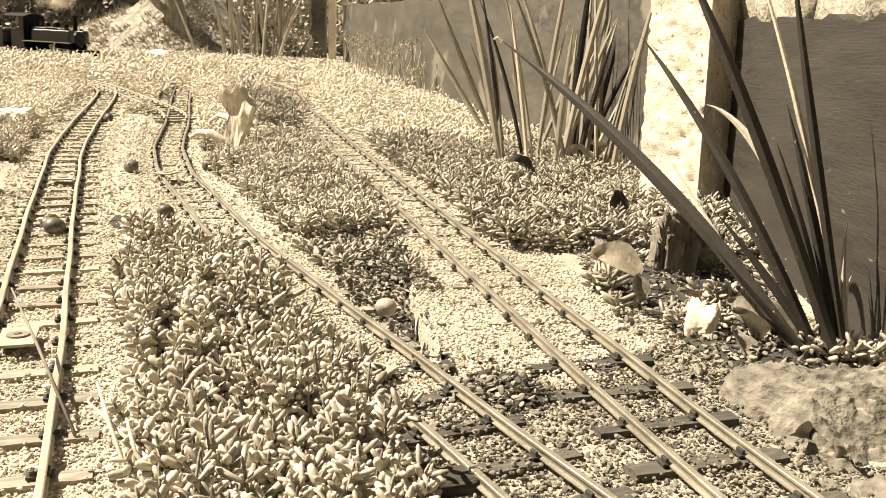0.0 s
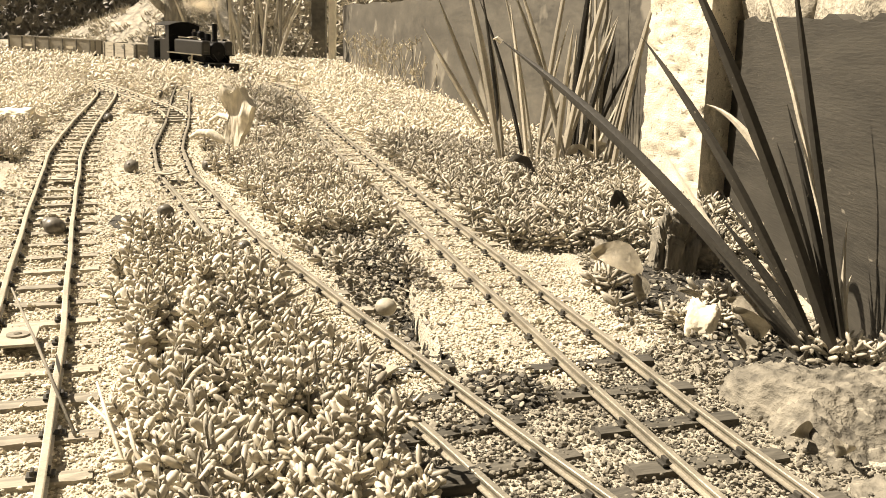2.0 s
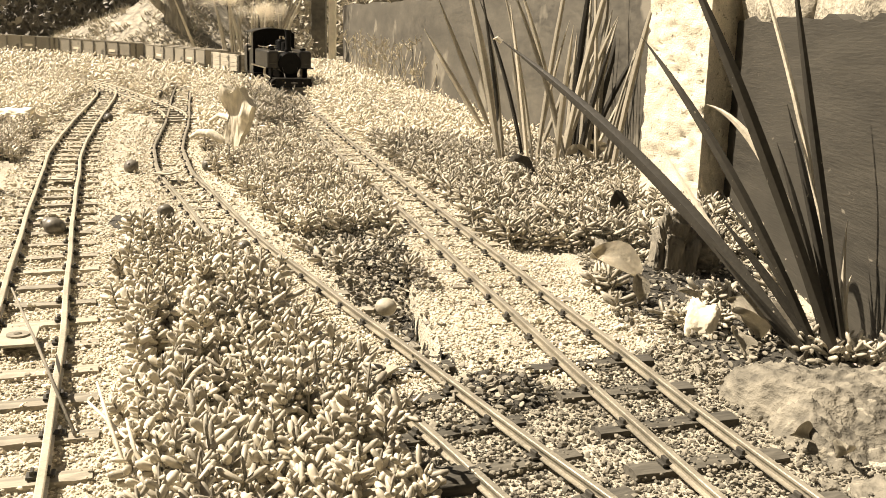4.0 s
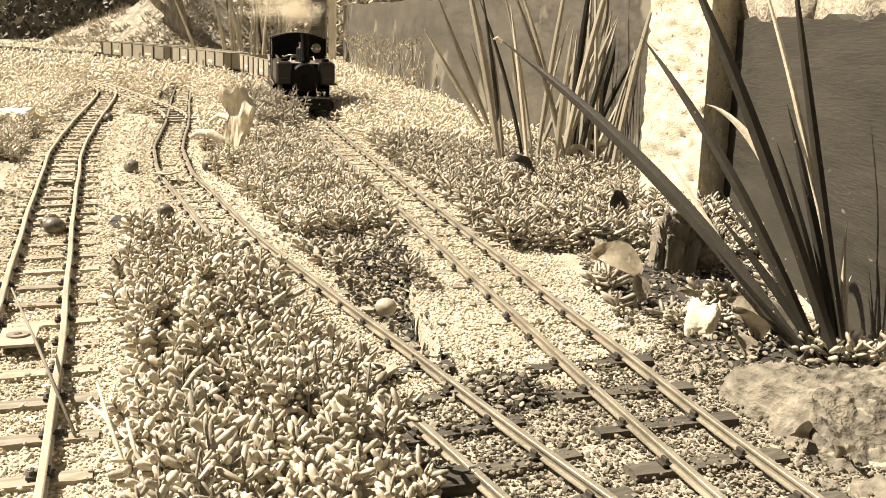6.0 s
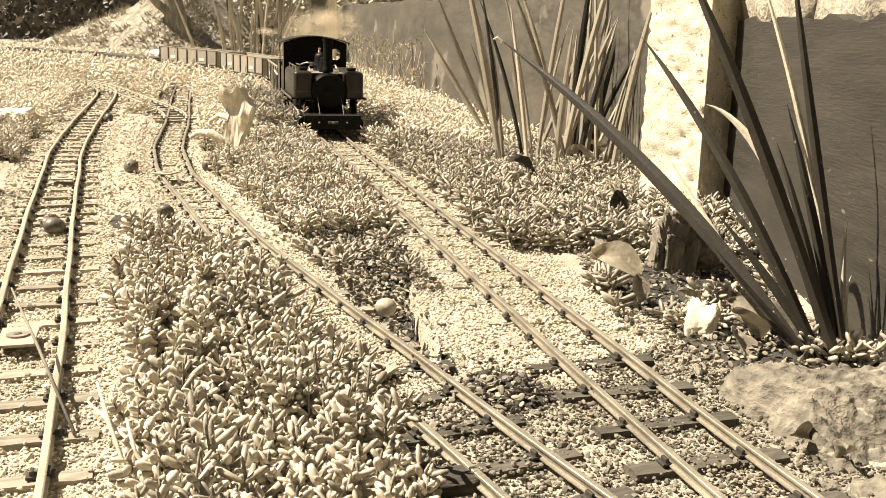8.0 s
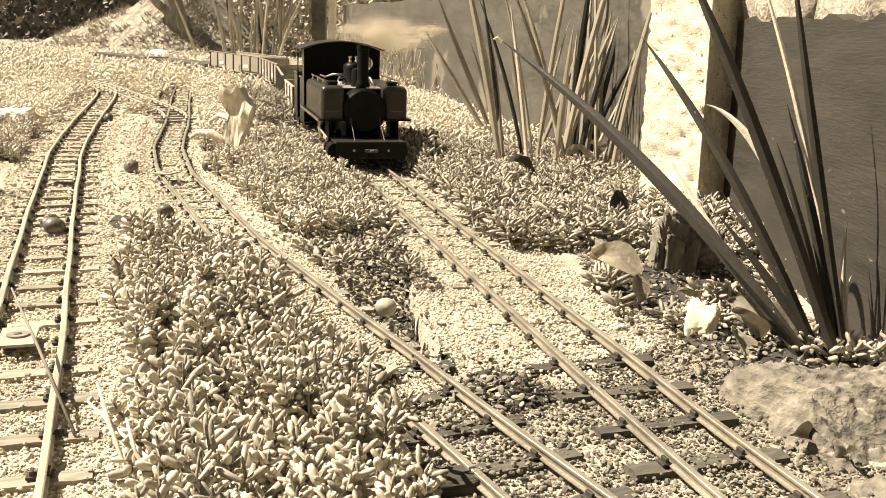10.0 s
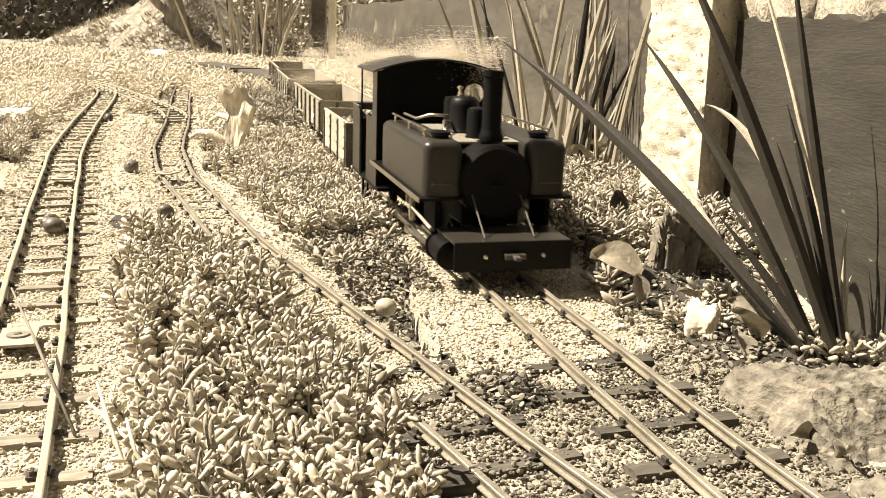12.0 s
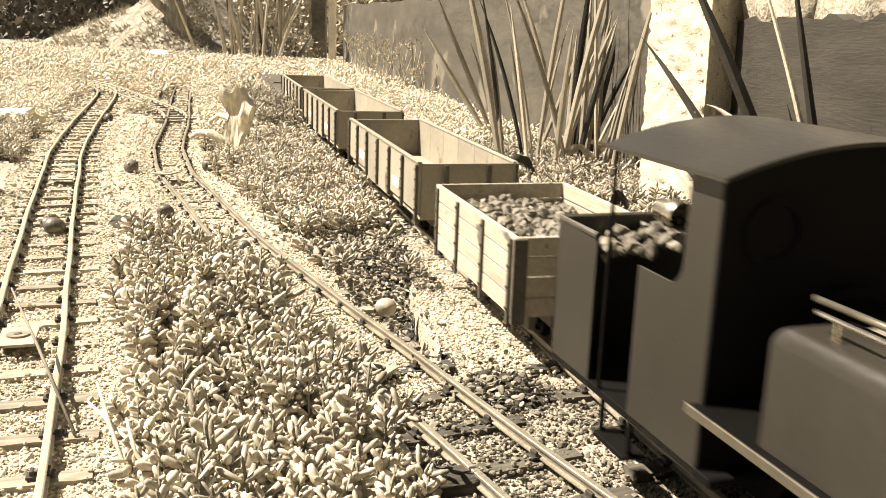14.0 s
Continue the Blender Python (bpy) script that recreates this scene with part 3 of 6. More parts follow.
# two dark sheets that paint the shade in the gaps between leaves
soil_shade_bed("cushion_gap_shade", [(0.025, 0.25), (-0.005, 0.33), (-0.05, 0.42), (-0.095, 0.51), (-0.135, 0.575), (-0.185, 0.605), (-0.203, 0.59), (-0.135, 0.407), (-0.075, 0.217)], "dark sheet painting the shade between the cushion's leaves")
soil_shade_bed("creeper_gap_shade", [(0.055, 0.75), (0.0, 0.925), (-0.055, 1.117), (-0.095, 1.27), (0.10, 1.27), (0.17, 1.1), (0.215, 0.9), (0.205, 0.765)], "dark sheet painting the shade between the creeping succulents")


soil_shade_bed("humus_bed_7", [(-0.036, 0.60), (-0.010, 0.605), (-0.020, 0.66), (-0.040, 0.74), (-0.075, 0.75), (-0.085, 0.70), (-0.062, 0.64)], "dark soil under the leaf litter beside the hollow")


def bank_growth():
    """Dry tufts and leaves all over the earth bank."""
    rng = np.random.default_rng(17)
    n = 5200
    x, y = rng.uniform(-1.75, -0.85, n), rng.uniform(3.35, 3.95, n)
    v = (y - 3.25) / 1.5
    crest = np.interp(x, [-3.2, -2.0, -1.66, -1.4, -1.2, -1.08, -0.9, -0.6], [0.03, 0.03, 0.05, 0.16, 0.25, 0.30, 0.12, 0.02])
    rise = np.clip((v - 0.12) / 0.35, 0, 1)
    z = base_z(x, np.full_like(x, 3.3)) - 0.02 + crest * rise * rise * (3 - 2 * rise)
    keep = lumps(x, y, 26, 3.0) > -0.15
    x, y, z = x[keep], y[keep], z[keep]
    n = len(x)
    d = np.stack([rng.normal(0, 0.7, n), rng.normal(-0.4, 0.6, n), rng.uniform(0.1, 1, n)], 1)
    d /= np.linalg.norm(d, axis=1)[:, None]
    e = np.cross(d, rng.normal(0, 1, (n, 3)))
    e /= np.linalg.norm(e, axis=1)[:, None]
    q = np.stack([x, y, z], 1)
    ln = rng.uniform(0.012, 0.034, (n, 1))
    p = np.stack([q - e * 0.003, q + e * 0.003, q + d * ln], 1).reshape(-1, 3)
    ob = put("bank_growth", arrays("bank_growth", p, np.arange(n * 3).reshape(-1, 3), False), GRASS)
    tagged(ob, "dry tufts and dead leaves on the earth bank", "dry grass", kind="stuff")


bank_growth()


# ---- the train ----
WHEELS = []  # (object, radius, rest place) of all that rolls


def axle(parent, y, r, name="wheelset", mat=None, spokes=8):
    """Two flanged spoked wheels on an axle, turning together."""
    bm = tube(bmesh.new(), [(-0.018, 0, 0), (0.018, 0, 0)], 0.0014, 8)
    ob = part(name, bm, mat or STEEL, parent, m=pose(0, y, 0.0054 + r), smooth=40)
    for side in (-1, 1):
        bm = bmesh.new()
        m = Matrix.Translation((side * 0.0148, 0, 0)) @ Matrix.Rotation(side * math.pi / 2, 4, "Y")
        lathe(bm, [(r - 0.0022, -0.001), (r + 0.0012, -0.001), (r + 0.0012, 0.0004), (r, 0.0006), (r - 0.0002, 0.0035), (r - 0.0022, 0.0035), (r - 0.0022, -0.001)], m, 24)
        lathe(bm, [(0, -0.001), (0.0026, -0.001), (0.0026, 0.004), (0, 0.004)], m, 12)
        for k in range(spokes):
            a = k * math.tau / spokes
            tube(bm, [m @ Vector((0.002 * math.cos(a), 0.002 * math.sin(a), 0.001)), m @ Vector(((r - 0.0015) * math.cos(a), (r - 0.0015) * math.sin(a), 0.001))], 0.0008, 5)
        part("wheel", bm, mat or STEEL, ob, smooth=40)
        if r > 0.010:
            part("crank_pin", tube(bmesh.new(), [(side * 0.018, 0, 0.006), (side * 0.0345, 0, 0.006)], 0.0012, 8), STEEL, ob)
    WHEELS.append((ob, r, Vector((0, y, 0.0054 + r))))
    return ob


def coupling(parent, y, way):
    bm = boxed(-0.003, 0.003, min(y, y + way * 0.012), max(y, y + way * 0.012), 0.020, 0.0235, 0.0008)
    lathe(bm, [(0, 0.016), (0.0045, 0.016), (0.0045, 0.019), (0, 0.019)], Matrix.Translation((0, y + way * 0.013, 0.003)), 12)
    part("coupling", bm, SOOT_AND_SHADE, parent, smooth=40)


def locomotive():
    """Side-tank steam engine; its front beam is at y = 0 and it reaches backwards along +y."""
    loco = empty("steam_locomotive")
    # front beam and deck
    part("buffer_beam", boxed(-0.0386, 0.0386, 0.0, 0.0022, 0.0148, 0.0336, 0.0005), BLACK, loco)
    part("front_deck", boxed(-0.0386, 0.0386, 0.0022, 0.046, 0.0318, 0.0334, 0.0003), TANK, loco, "flat front deck with a dull sheen")
    for x in (-0.019, 0.019):
        bm = lathe(bmesh.new(), [(0.0014, 0), (0.0014, 0.0012), (0.0008, 0.0018), (0, 0.0018)], Matrix.Translation((x, 0, 0.0245)) @ Matrix.Rotation(math.pi / 2, 4, "X"), 8)
        part("bolt", bm, BRASS, loco, "bright bolt head")
    bm = boxed(-0.007, 0.007, -0.0035, 0.0, 0.0226, 0.0262, 0.0006)
    box(bm, -0.002, 0.002, -0.009, -0.003, 0.0232, 0.0256, 0.0005)
    part("front_coupling", bm, IRON, loco)
    for x in (-0.0165, 0.0165):
        bm = tube(bmesh.new(), [(x, 0.041, 0.056), (x, 0.010, 0.034)], 0.0005, 8)
        part("smokebox_stay", bm, IRON, loco, "thin diagonal stay")
    # frames, cylinders
    for x in (-0.0125, 0.0105):
        part("frame", boxed(x, x + 0.002, 0.05, 0.30, 0.010, 0.046, 0.0003), SOOT_AND_SHADE, loco)
    for s in (-1, 1):
        bm = lathe(bmesh.new(), [(0, -0.016), (0.0095, -0.016), (0.0098, -0.013), (0.0085, -0.0125), (0.0085, 0.0125), (0.0098, 0.013), (0.0095, 0.016), (0, 0.016)], Matrix.Translation((s * 0.0355, 0.034, 0.021)) @ Matrix.Rotation(math.pi / 2, 4, "X"), 20)
        box(bm, min(s * 0.020, s * 0.038), max(s * 0.020, s * 0.038), 0.018, 0.046, 0.024, 0.0312, 0.001)
        part("cylinder", bm, BLACK, loco, smooth=40)
    part("saddle", boxed(-0.020, 0.020, 0.05, 0.085, 0.033, 0.050, 0.002), SOOT_AND_SHADE, loco)
    # boiler, smokebox
    my = Matrix.Rotation(-math.pi / 2, 4, "X")
    bm = lathe(bmesh.new(), [(0, 0.040), (0.0225, 0.040), (0.0250, 0.0425), (0.0250, 0.072), (0.0236, 0.0735), (0.0236, 0.205), (0, 0.205)], Matrix.Translation((0, 0, 0.0630)) @ my, 40)
    part("boiler", bm, BLACK, loco, smooth=40)
    bm = lathe(bmesh.new(), [(0, 0.0360), (0.006, 0.0364), (0.012, 0.0378), (0.0158, 0.0395), (0.0168, 0.0400), (0.0168, 0.042), (0, 0.042)], Matrix.Translation((0, 0.003, 0.0625)) @ my, 32)
    door = part("smokebox_door", bm, BLACK, loco, smooth=50)
    bm = tube(bmesh.new(), [(-0.005, 0.0362, 0.0625), (0.005, 0.0362, 0.0625)], 0.0007, 6)
    tube(bm, [(0, 0.0362, 0.0625), (0, 0.041, 0.0625)], 0.0012, 8)
    part("door_handle", bm, SOOT_AND_SHADE, door)
    bm = lathe(bmesh.new(), [(0.0078, 0.0), (0.0082, 0.003), (0.0070, 0.006), (0.0064, 0.010), (0.0066, 0.042), (0.0074, 0.0425), (0.0074, 0.046), (0.0058, 0.046), (0.0056, 0.03), (0, 0.03)], Matrix.Translation((0, 0.057, 0.0885)), 28)
    part("chimney", bm, SOOT_AND_SHADE, loco, "tall black stovepipe chimney", smooth=40)
    bm = lathe(bmesh.new(), [(0.0088, 0.0), (0.0078, 0.003), (0.0075, 0.018), (0.0068, 0.0205), (0.004, 0.0215), (0, 0.0218)], Matrix.Translation((0, 0.088, 0.0865)), 28)
    part("sand_dome", bm, BLACK, loco, smooth=50)
    bm = lathe(bmesh.new(), [(0.0135, 0.0), (0.0115, 0.003), (0.0108, 0.018), (0.0100, 0.022), (0.0075, 0.0245), (0, 0.0252)], Matrix.Translation((0, 0.122, 0.0880)), 32)
    dome = part("steam_dome", bm, BLACK, loco, smooth=50)
    for x in (-0.0036, 0.0036):
        bm = lathe(bmesh.new(), [(0.0019, 0), (0.0019, 0.002), (0.0012, 0.0025), (0.0012, 0.005), (0.0020, 0.0052), (0.0020, 0.007), (0, 0.0074)], Matrix.Translation((x, 0.122, 0.1128)), 10)
        part("safety_valve", bm, BRASS, dome, "small bright safety valve", smooth=40)
    bm = lathe(bmesh.new(), [(0.0082, 0.0), (0.0072, 0.003), (0.0070, 0.020), (0.0062, 0.0225), (0, 0.0235)], Matrix.Translation((0, 0.152, 0.0870)), 24)
    part("rear_dome", bm, BLACK, loco, smooth=50)
    for pts in ([(-0.010, 0.119, 0.094), (-0.018, 0.110, 0.096), (-0.022, 0.097, 0.093), (-0.020, 0.080, 0.086)], [(-0.009, 0.128, 0.098), (-0.022, 0.134, 0.098), (-0.030, 0.145, 0.094), (-0.031, 0.18, 0.094)], [(0.010, 0.119, 0.094), (0.018, 0.107, 0.096), (0.020, 0.090, 0.087)]):
        part("pipe", tube(bmesh.new(), pts, 0.0011, 8), STEEL, loco, smooth=60)
    bm = bmesh.new()
    box(bm, -0.024, 0.024, 0.066, 0.172, 0.0850, 0.0872, 0.0008)
    part("boiler_cladding", bm, SUNLIT_DUSTY, loco, "dull dusty plate over the boiler between the tanks, sunlight painted into its pale colour")
    # side tanks
    for s in (-1, 1):
        x0, x1 = sorted((s * 0.0225, s * 0.0491))
        bm = boxed(x0, x1, 0.0414, 0.1737, 0.0545, 0.0905)
        top = [e for e in bm.edges if all(v.co.z > 0.09 for v in e.verts)] + [e for e in bm.edges if all(v.co.y < 0.042 for v in e.verts) and abs(e.verts[0].co.z - e.verts[1].co.z) > 0.01]
        bmesh.ops.bevel(bm, geom=top, offset=0.0062, segments=7, profile=0.5, affect="EDGES")
        tank = part("side_tank", bm, TANK, loco, "dark satin side tank with rounded edges", smooth=30)
        bm = boxed(min(s * 0.030, s * 0.044), max(s * 0.030, s * 0.044), 0.0404, 0.0412, 0.0625, 0.0634)
        part("tank_seam", bm, IRON, tank)
        bm = lathe(bmesh.new(), [(0.0058, 0), (0.0058, 0.0022), (0.0068, 0.0024), (0.0068, 0.0042), (0.005, 0.005), (0, 0.0052)], Matrix.Translation((s * 0.034, 0.060, 0.0903)), 20)
        part("filler_cap", bm, BLACK, tank, "round water filler cap", smooth=40)
        xr = s * 0.0435
        bm = tube(bmesh.new(), [(xr, 0.062, 0.0957), (xr, 0.164, 0.0957)], 0.0008, 8)
        for y in (0.066, 0.11, 0.156):
            tube(bm, [(xr, y, 0.0890), (xr, y, 0.0957)], 0.0007, 6)
        part("handrail", bm, BRASS, tank, "thin polished handrail")
        bm = boxed(min(s * 0.022, s * 0.0525), max(s * 0.022, s * 0.0525), 0.038, 0.205, 0.0525, 0.0543, 0.0003)
        part("running_board", bm, BLACK, loco)
        bm = boxed(min(s * 0.0522, s * 0.0532), max(s * 0.0522, s * 0.0532), 0.038, 0.205, 0.0515, 0.0547, 0.0003)
        part("running_board_edge", bm, STEEL, loco, "worn bright edge of the running board")
        bm = boxed(min(s * 0.036, s * 0.040), max(s * 0.036, s * 0.040), 0.045, 0.075, 0.030, 0.053, 0.0006)
        part("valve_bracket", bm, SOOT_AND_SHADE, loco)
    # cab: front plate with round windows, sides with a scooped opening, roof, bunker
    w = 0.0485
    arch = [(x, 0.0725 + 0.0095 * (1 - (x / w) ** 2)) for x in np.linspace(w, -w, 17)]
    mf = Matrix.Translation((0, 0.2035, 0.052)) @ Matrix.Rotation(math.pi / 2, 4, "X")
    bm = plate([[(-w, -0.018), (w, -0.018)] + arch, circle(-0.031, 0.056, 0.0088), circle(0.031, 0.056, 0.0088)], 0.0015, mf)
    # darker than the cab sides: its shade is put into the colour
    cab = part("cab_front", bm, SOOT_AND_SHADE, loco, "cab front with two round windows, shade put into its black")
    for x in (-0.031, 0.031):
        bm = lathe(bmesh.new(), [(0.0086, 0), (0.0102, 0), (0.0102, 0.001), (0.0086, 0.001), (0.0086, 0)], Matrix.Translation((x, 0.2018, 0.108)) @ Matrix.Rotation(math.pi / 2, 4, "X"), 24)
        part("window_rim", bm, SOOT_AND_SHADE, cab)
    # added disc: stands in for the dark inside seen through the left window
    bm = lathe(bmesh.new(), [(0, 0), (0.0087, 0), (0.0087, 0.0008), (0, 0.0008)], Matrix.Translation((-0.031, 0.2026, 0.108)) @ Matrix.Rotation(math.pi / 2, 4, "X"), 24)
    part("window_dark_disc", bm, SOOT_AND_SHADE, cab, "black disc added for the dark cab inside the window")
    ms = Matrix(((0, 0, 1, 0), (1, 0, 0, 0), (0, 1, 0, 0), (0, 0, 0, 1)))
    for s in (-1, 1):
        x = s * 0.0485 - (0.0012 if s > 0 else 0)
        side = [(0.2035, 0.030), (0.2475, 0.030), (0.2475, 0.0865)] + [(0.2285 + 0.008 * math.cos(a), 0.0945 + 0.008 * math.sin(a)) for a in np.linspace(-math.pi / 2, -math.pi, 6)] + [(0.2205, 0.1240), (0.2035, 0.1240)]
        bm = plate([side], 0.0012, Matrix.Translation((x, 0, 0)) @ ms)
        part("cab_side", bm, TANK, loco, "dark cab side sheet with a scooped opening")
        bm = plate([[(0.279, 0.030), (0.312, 0.030), (0.312, 0.0895), (0.279, 0.0895)]], 0.0012, Matrix.Translation((x, 0, 0)) @ ms)
        part("bunker_side", bm, TANK, loco, "dark bunker side sheet")
        bm = tube(bmesh.new(), [(s * 0.0485, 0.2690, 0.033), (s * 0.0485, 0.2690, 0.1245)], 0.0008, 6)
        part("cab_pillar", bm, SOOT_AND_SHADE, loco)
        bm = boxed(min(s * 0.040, s * 0.0495), max(s * 0.040, s * 0.0495), 0.245, 0.270, 0.0145, 0.0165, 0.0003)
        box(bm, min(s * 0.046, s * 0.0475), max(s * 0.046, s * 0.0475), 0.246, 0.248, 0.015, 0.032)
        box(bm, min(s * 0.046, s * 0.0475), max(s * 0.046, s * 0.0475), 0.267, 0.269, 0.015, 0.032)
        part("cab_step", bm, SOOT_AND_SHADE, loco)
    part("bunker_back", boxed(-0.0485, 0.0485, 0.311, 0.3125, 0.030, 0.0895), TANK, loco)
    bm = tube(bmesh.new(), [(-0.0485, 0.279, 0.0900), (-0.0485, 0.312, 0.0900), (0.0485, 0.312, 0.0900), (0.0485, 0.279, 0.0900)], 0.0012, 6)
    part("bunker_rim", bm, IRON, loco)
    part("cab_floor", boxed(-0.0485, 0.0485, 0.195, 0.3125, 0.030, 0.033, 0.0003), SOOT_AND_SHADE, loco)
    bm = bmesh.new()
    n = 22
    rows = []
    for z in (0.0, 0.0014):
        for y in (0.196, 0.270):
            rows.append([bm.verts.new((x, y, 0.1240 + 0.0100 * (1 - (x / 0.053) ** 2) + z)) for x in np.linspace(-0.053, 0.053, n)])
    for a, b in ((0, 1), (2, 3), (0, 2), (1, 3)):
        for i in range(n - 1):
            bm.faces.new((rows[a][i], rows[a][i + 1], rows[b][i + 1], rows[b][i]))
    for i in (0, n - 1):
        bm.faces.new((rows[0][i], rows[1][i], rows[3][i], rows[2][i]))
    bmesh.ops.recalc_face_normals(bm, faces=bm.faces)
    part("cab_roof", bm, TANK, loco, "shallow arched dark cab roof with a worn edge", smooth=40)
    bm = lathe(bmesh.new(), [(0, 0.198), (0.019, 0.198), (0.019, 0.208), (0, 0.208)], Matrix.Translation((0, 0, 0.072)) @ my, 20)
    part("backhead", bm, SOOT_AND_SHADE, loco, smooth=40)
    bm = lathe(bmesh.new(), [(0, 0.0), (0.0052, 0.0), (0.0058, 0.001), (0.0058, 0.006), (0.0045, 0.007), (0.0045, 0.014), (0, 0.014)], Matrix.Translation((-0.018, 0.272, 0.0975)) @ my, 16)
    part("lubricator", bm, BRASS, loco, "polished round brass fitting in the cab", smooth=40)
    # coal in the bunker
    part("bunker_coal", heap_bm(-0.045, 0.045, 0.272, 0.310, 0.0795, 0.0032, 110, 9), COAL, loco, "heap of dull coal lumps")
    # wheels, rods
    for y in (0.085, 0.140, 0.190):
        axle(loco, y, 0.0125, "driving_wheelset", SOOT_AND_SHADE, 10)
    for y in (0.285,):
        axle(loco, y, 0.008, "trailing_wheelset", SOOT_AND_SHADE, 8)
    for s in (-1, 1):
        bm = boxed(min(s * 0.0325, s * 0.0342), max(s * 0.0325, s * 0.0342), -0.056, 0.056, -0.0016, 0.0016, 0.0004)
        for y in (-0.055, 0.0, 0.050):
            lathe(bm, [(0, -0.0014), (0.0030, -0.0014), (0.0030, 0.0014), (0, 0.0014)], Matrix.Translation((s * 0.0334, y, 0)) @ Matrix.Rotation(math.pi / 2, 4, "Y"), 12)
        rod = part("coupling_rod", bm, STEEL, loco, "bright steel coupling rod", m=pose(0, 0.140, 0.0179), smooth=40)
        RODS.append((rod, s))
        bm = boxed(min(s * 0.0360, s * 0.0380), max(s * 0.0360, s * 0.0380), -0.045, 0.045, -0.0014, 0.0014, 0.0004)
        for y in (-0.045, 0.045):
            lathe(bm, [(0, -0.0014), (0.0034, -0.0014), (0.0034, 0.0014), (0, 0.0014)], Matrix.Translation((s * 0.0370, y, 0)) @ Matrix.Rotation(math.pi / 2, 4, "Y"), 12)
        rod = part("connecting_rod", bm, STEEL, loco, "bright steel connecting rod", m=pose(0, 0.095, 0.0179), smooth=40)
        MAIN_RODS.append((rod, s))
        bm = tube(bmesh.new(), [(s * 0.0415, 0.100, 0.051), (s * 0.0415, 0.104, 0.036), (s * 0.0400, 0.108, 0.026)], 0.0024, 8)
        tube(bm, [(s * 0.0415, 0.048, 0.032), (s * 0.0415, 0.104, 0.036)], 0.0013, 8)
        lathe(bm, [(0.004, -0.0012), (0.0065, -0.0012), (0.0065, 0.0012), (0.004, 0.0012), (0.004, -0.0012)], Matrix.Translation((s * 0.0415, 0.112, 0.040)) @ Matrix.Rotation(math.pi / 2, 4, "Y"), 14)
        part("valve_gear", bm, RAIL, loco, "bright valve gear links", smooth=50)
        bm = boxed(min(s * 0.0350, s * 0.0375), max(s * 0.0350, s * 0.0375), 0.048, 0.090, 0.0235, 0.0255, 0.0003)
        part("slide_bar", bm, STEEL, loco)
    coupling(loco, 0.3125, 1)
    return tagged(loco, "small black side-tank steam locomotive with tall chimney, running on garden track", "locomotive")


RODS, MAIN_RODS = [], []


def heap_bm(x0, x1, y0, y1, z, r, n, seed):
    """Broken lumps heaped in a box."""
    rng = random.Random(seed)
    bm = bmesh.new()
    for _ in range(n):
        x, y = rng.uniform(x0, x1), rng.uniform(y0, y1)
        h = 0.006 * (1 - abs(2 * (x - x0) / (x1 - x0) - 1)) + rng.uniform(0, 0.003)
        g = bmesh.ops.create_icosphere(bm, subdivisions=1, radius=r * rng.uniform(0.6, 1.4), matrix=Matrix.Translation((x, y, z + h)) @ Euler((rng.uniform(0, 6), rng.uniform(0, 6), 0)).to_matrix().to_4x4() @ Matrix.Diagonal((1, rng.uniform(0.6, 1), rng.uniform(0.5, 0.9), 1)))
        for v in g["verts"]:
            v.co += Vector((rng.uniform(-1, 1), rng.uniform(-1, 1), rng.uniform(-1, 1))) * r * 0.22
    return bm


def undercarriage(root, length):
    for x in (-0.021, 0.019):
        part("sole_bar", boxed(x, x + 0.002, 0.004, length - 0.004, 0.017, 0.025, 0.0003), IRON, root)
    for y in (length * 0.2, length * 0.8):
        axle(root, y, 0.0078, "wheelset", SOOT_AND_SHADE, 8)
        for s in (-1, 1):
            bm = boxed(min(s * 0.021, s * 0.0255), max(s * 0.021, s * 0.0255), y - 0.006, y + 0.006, 0.009, 0.020, 0.0012)
            part("axle_box", bm, IRON, root)
    part("floor", boxed(-0.034, 0.034, 0.003, length - 0.003, 0.0245, 0.0275, 0.0003), PLANK, root)
    coupling(root, 0.0, -1)
    coupling(root, length, 1)


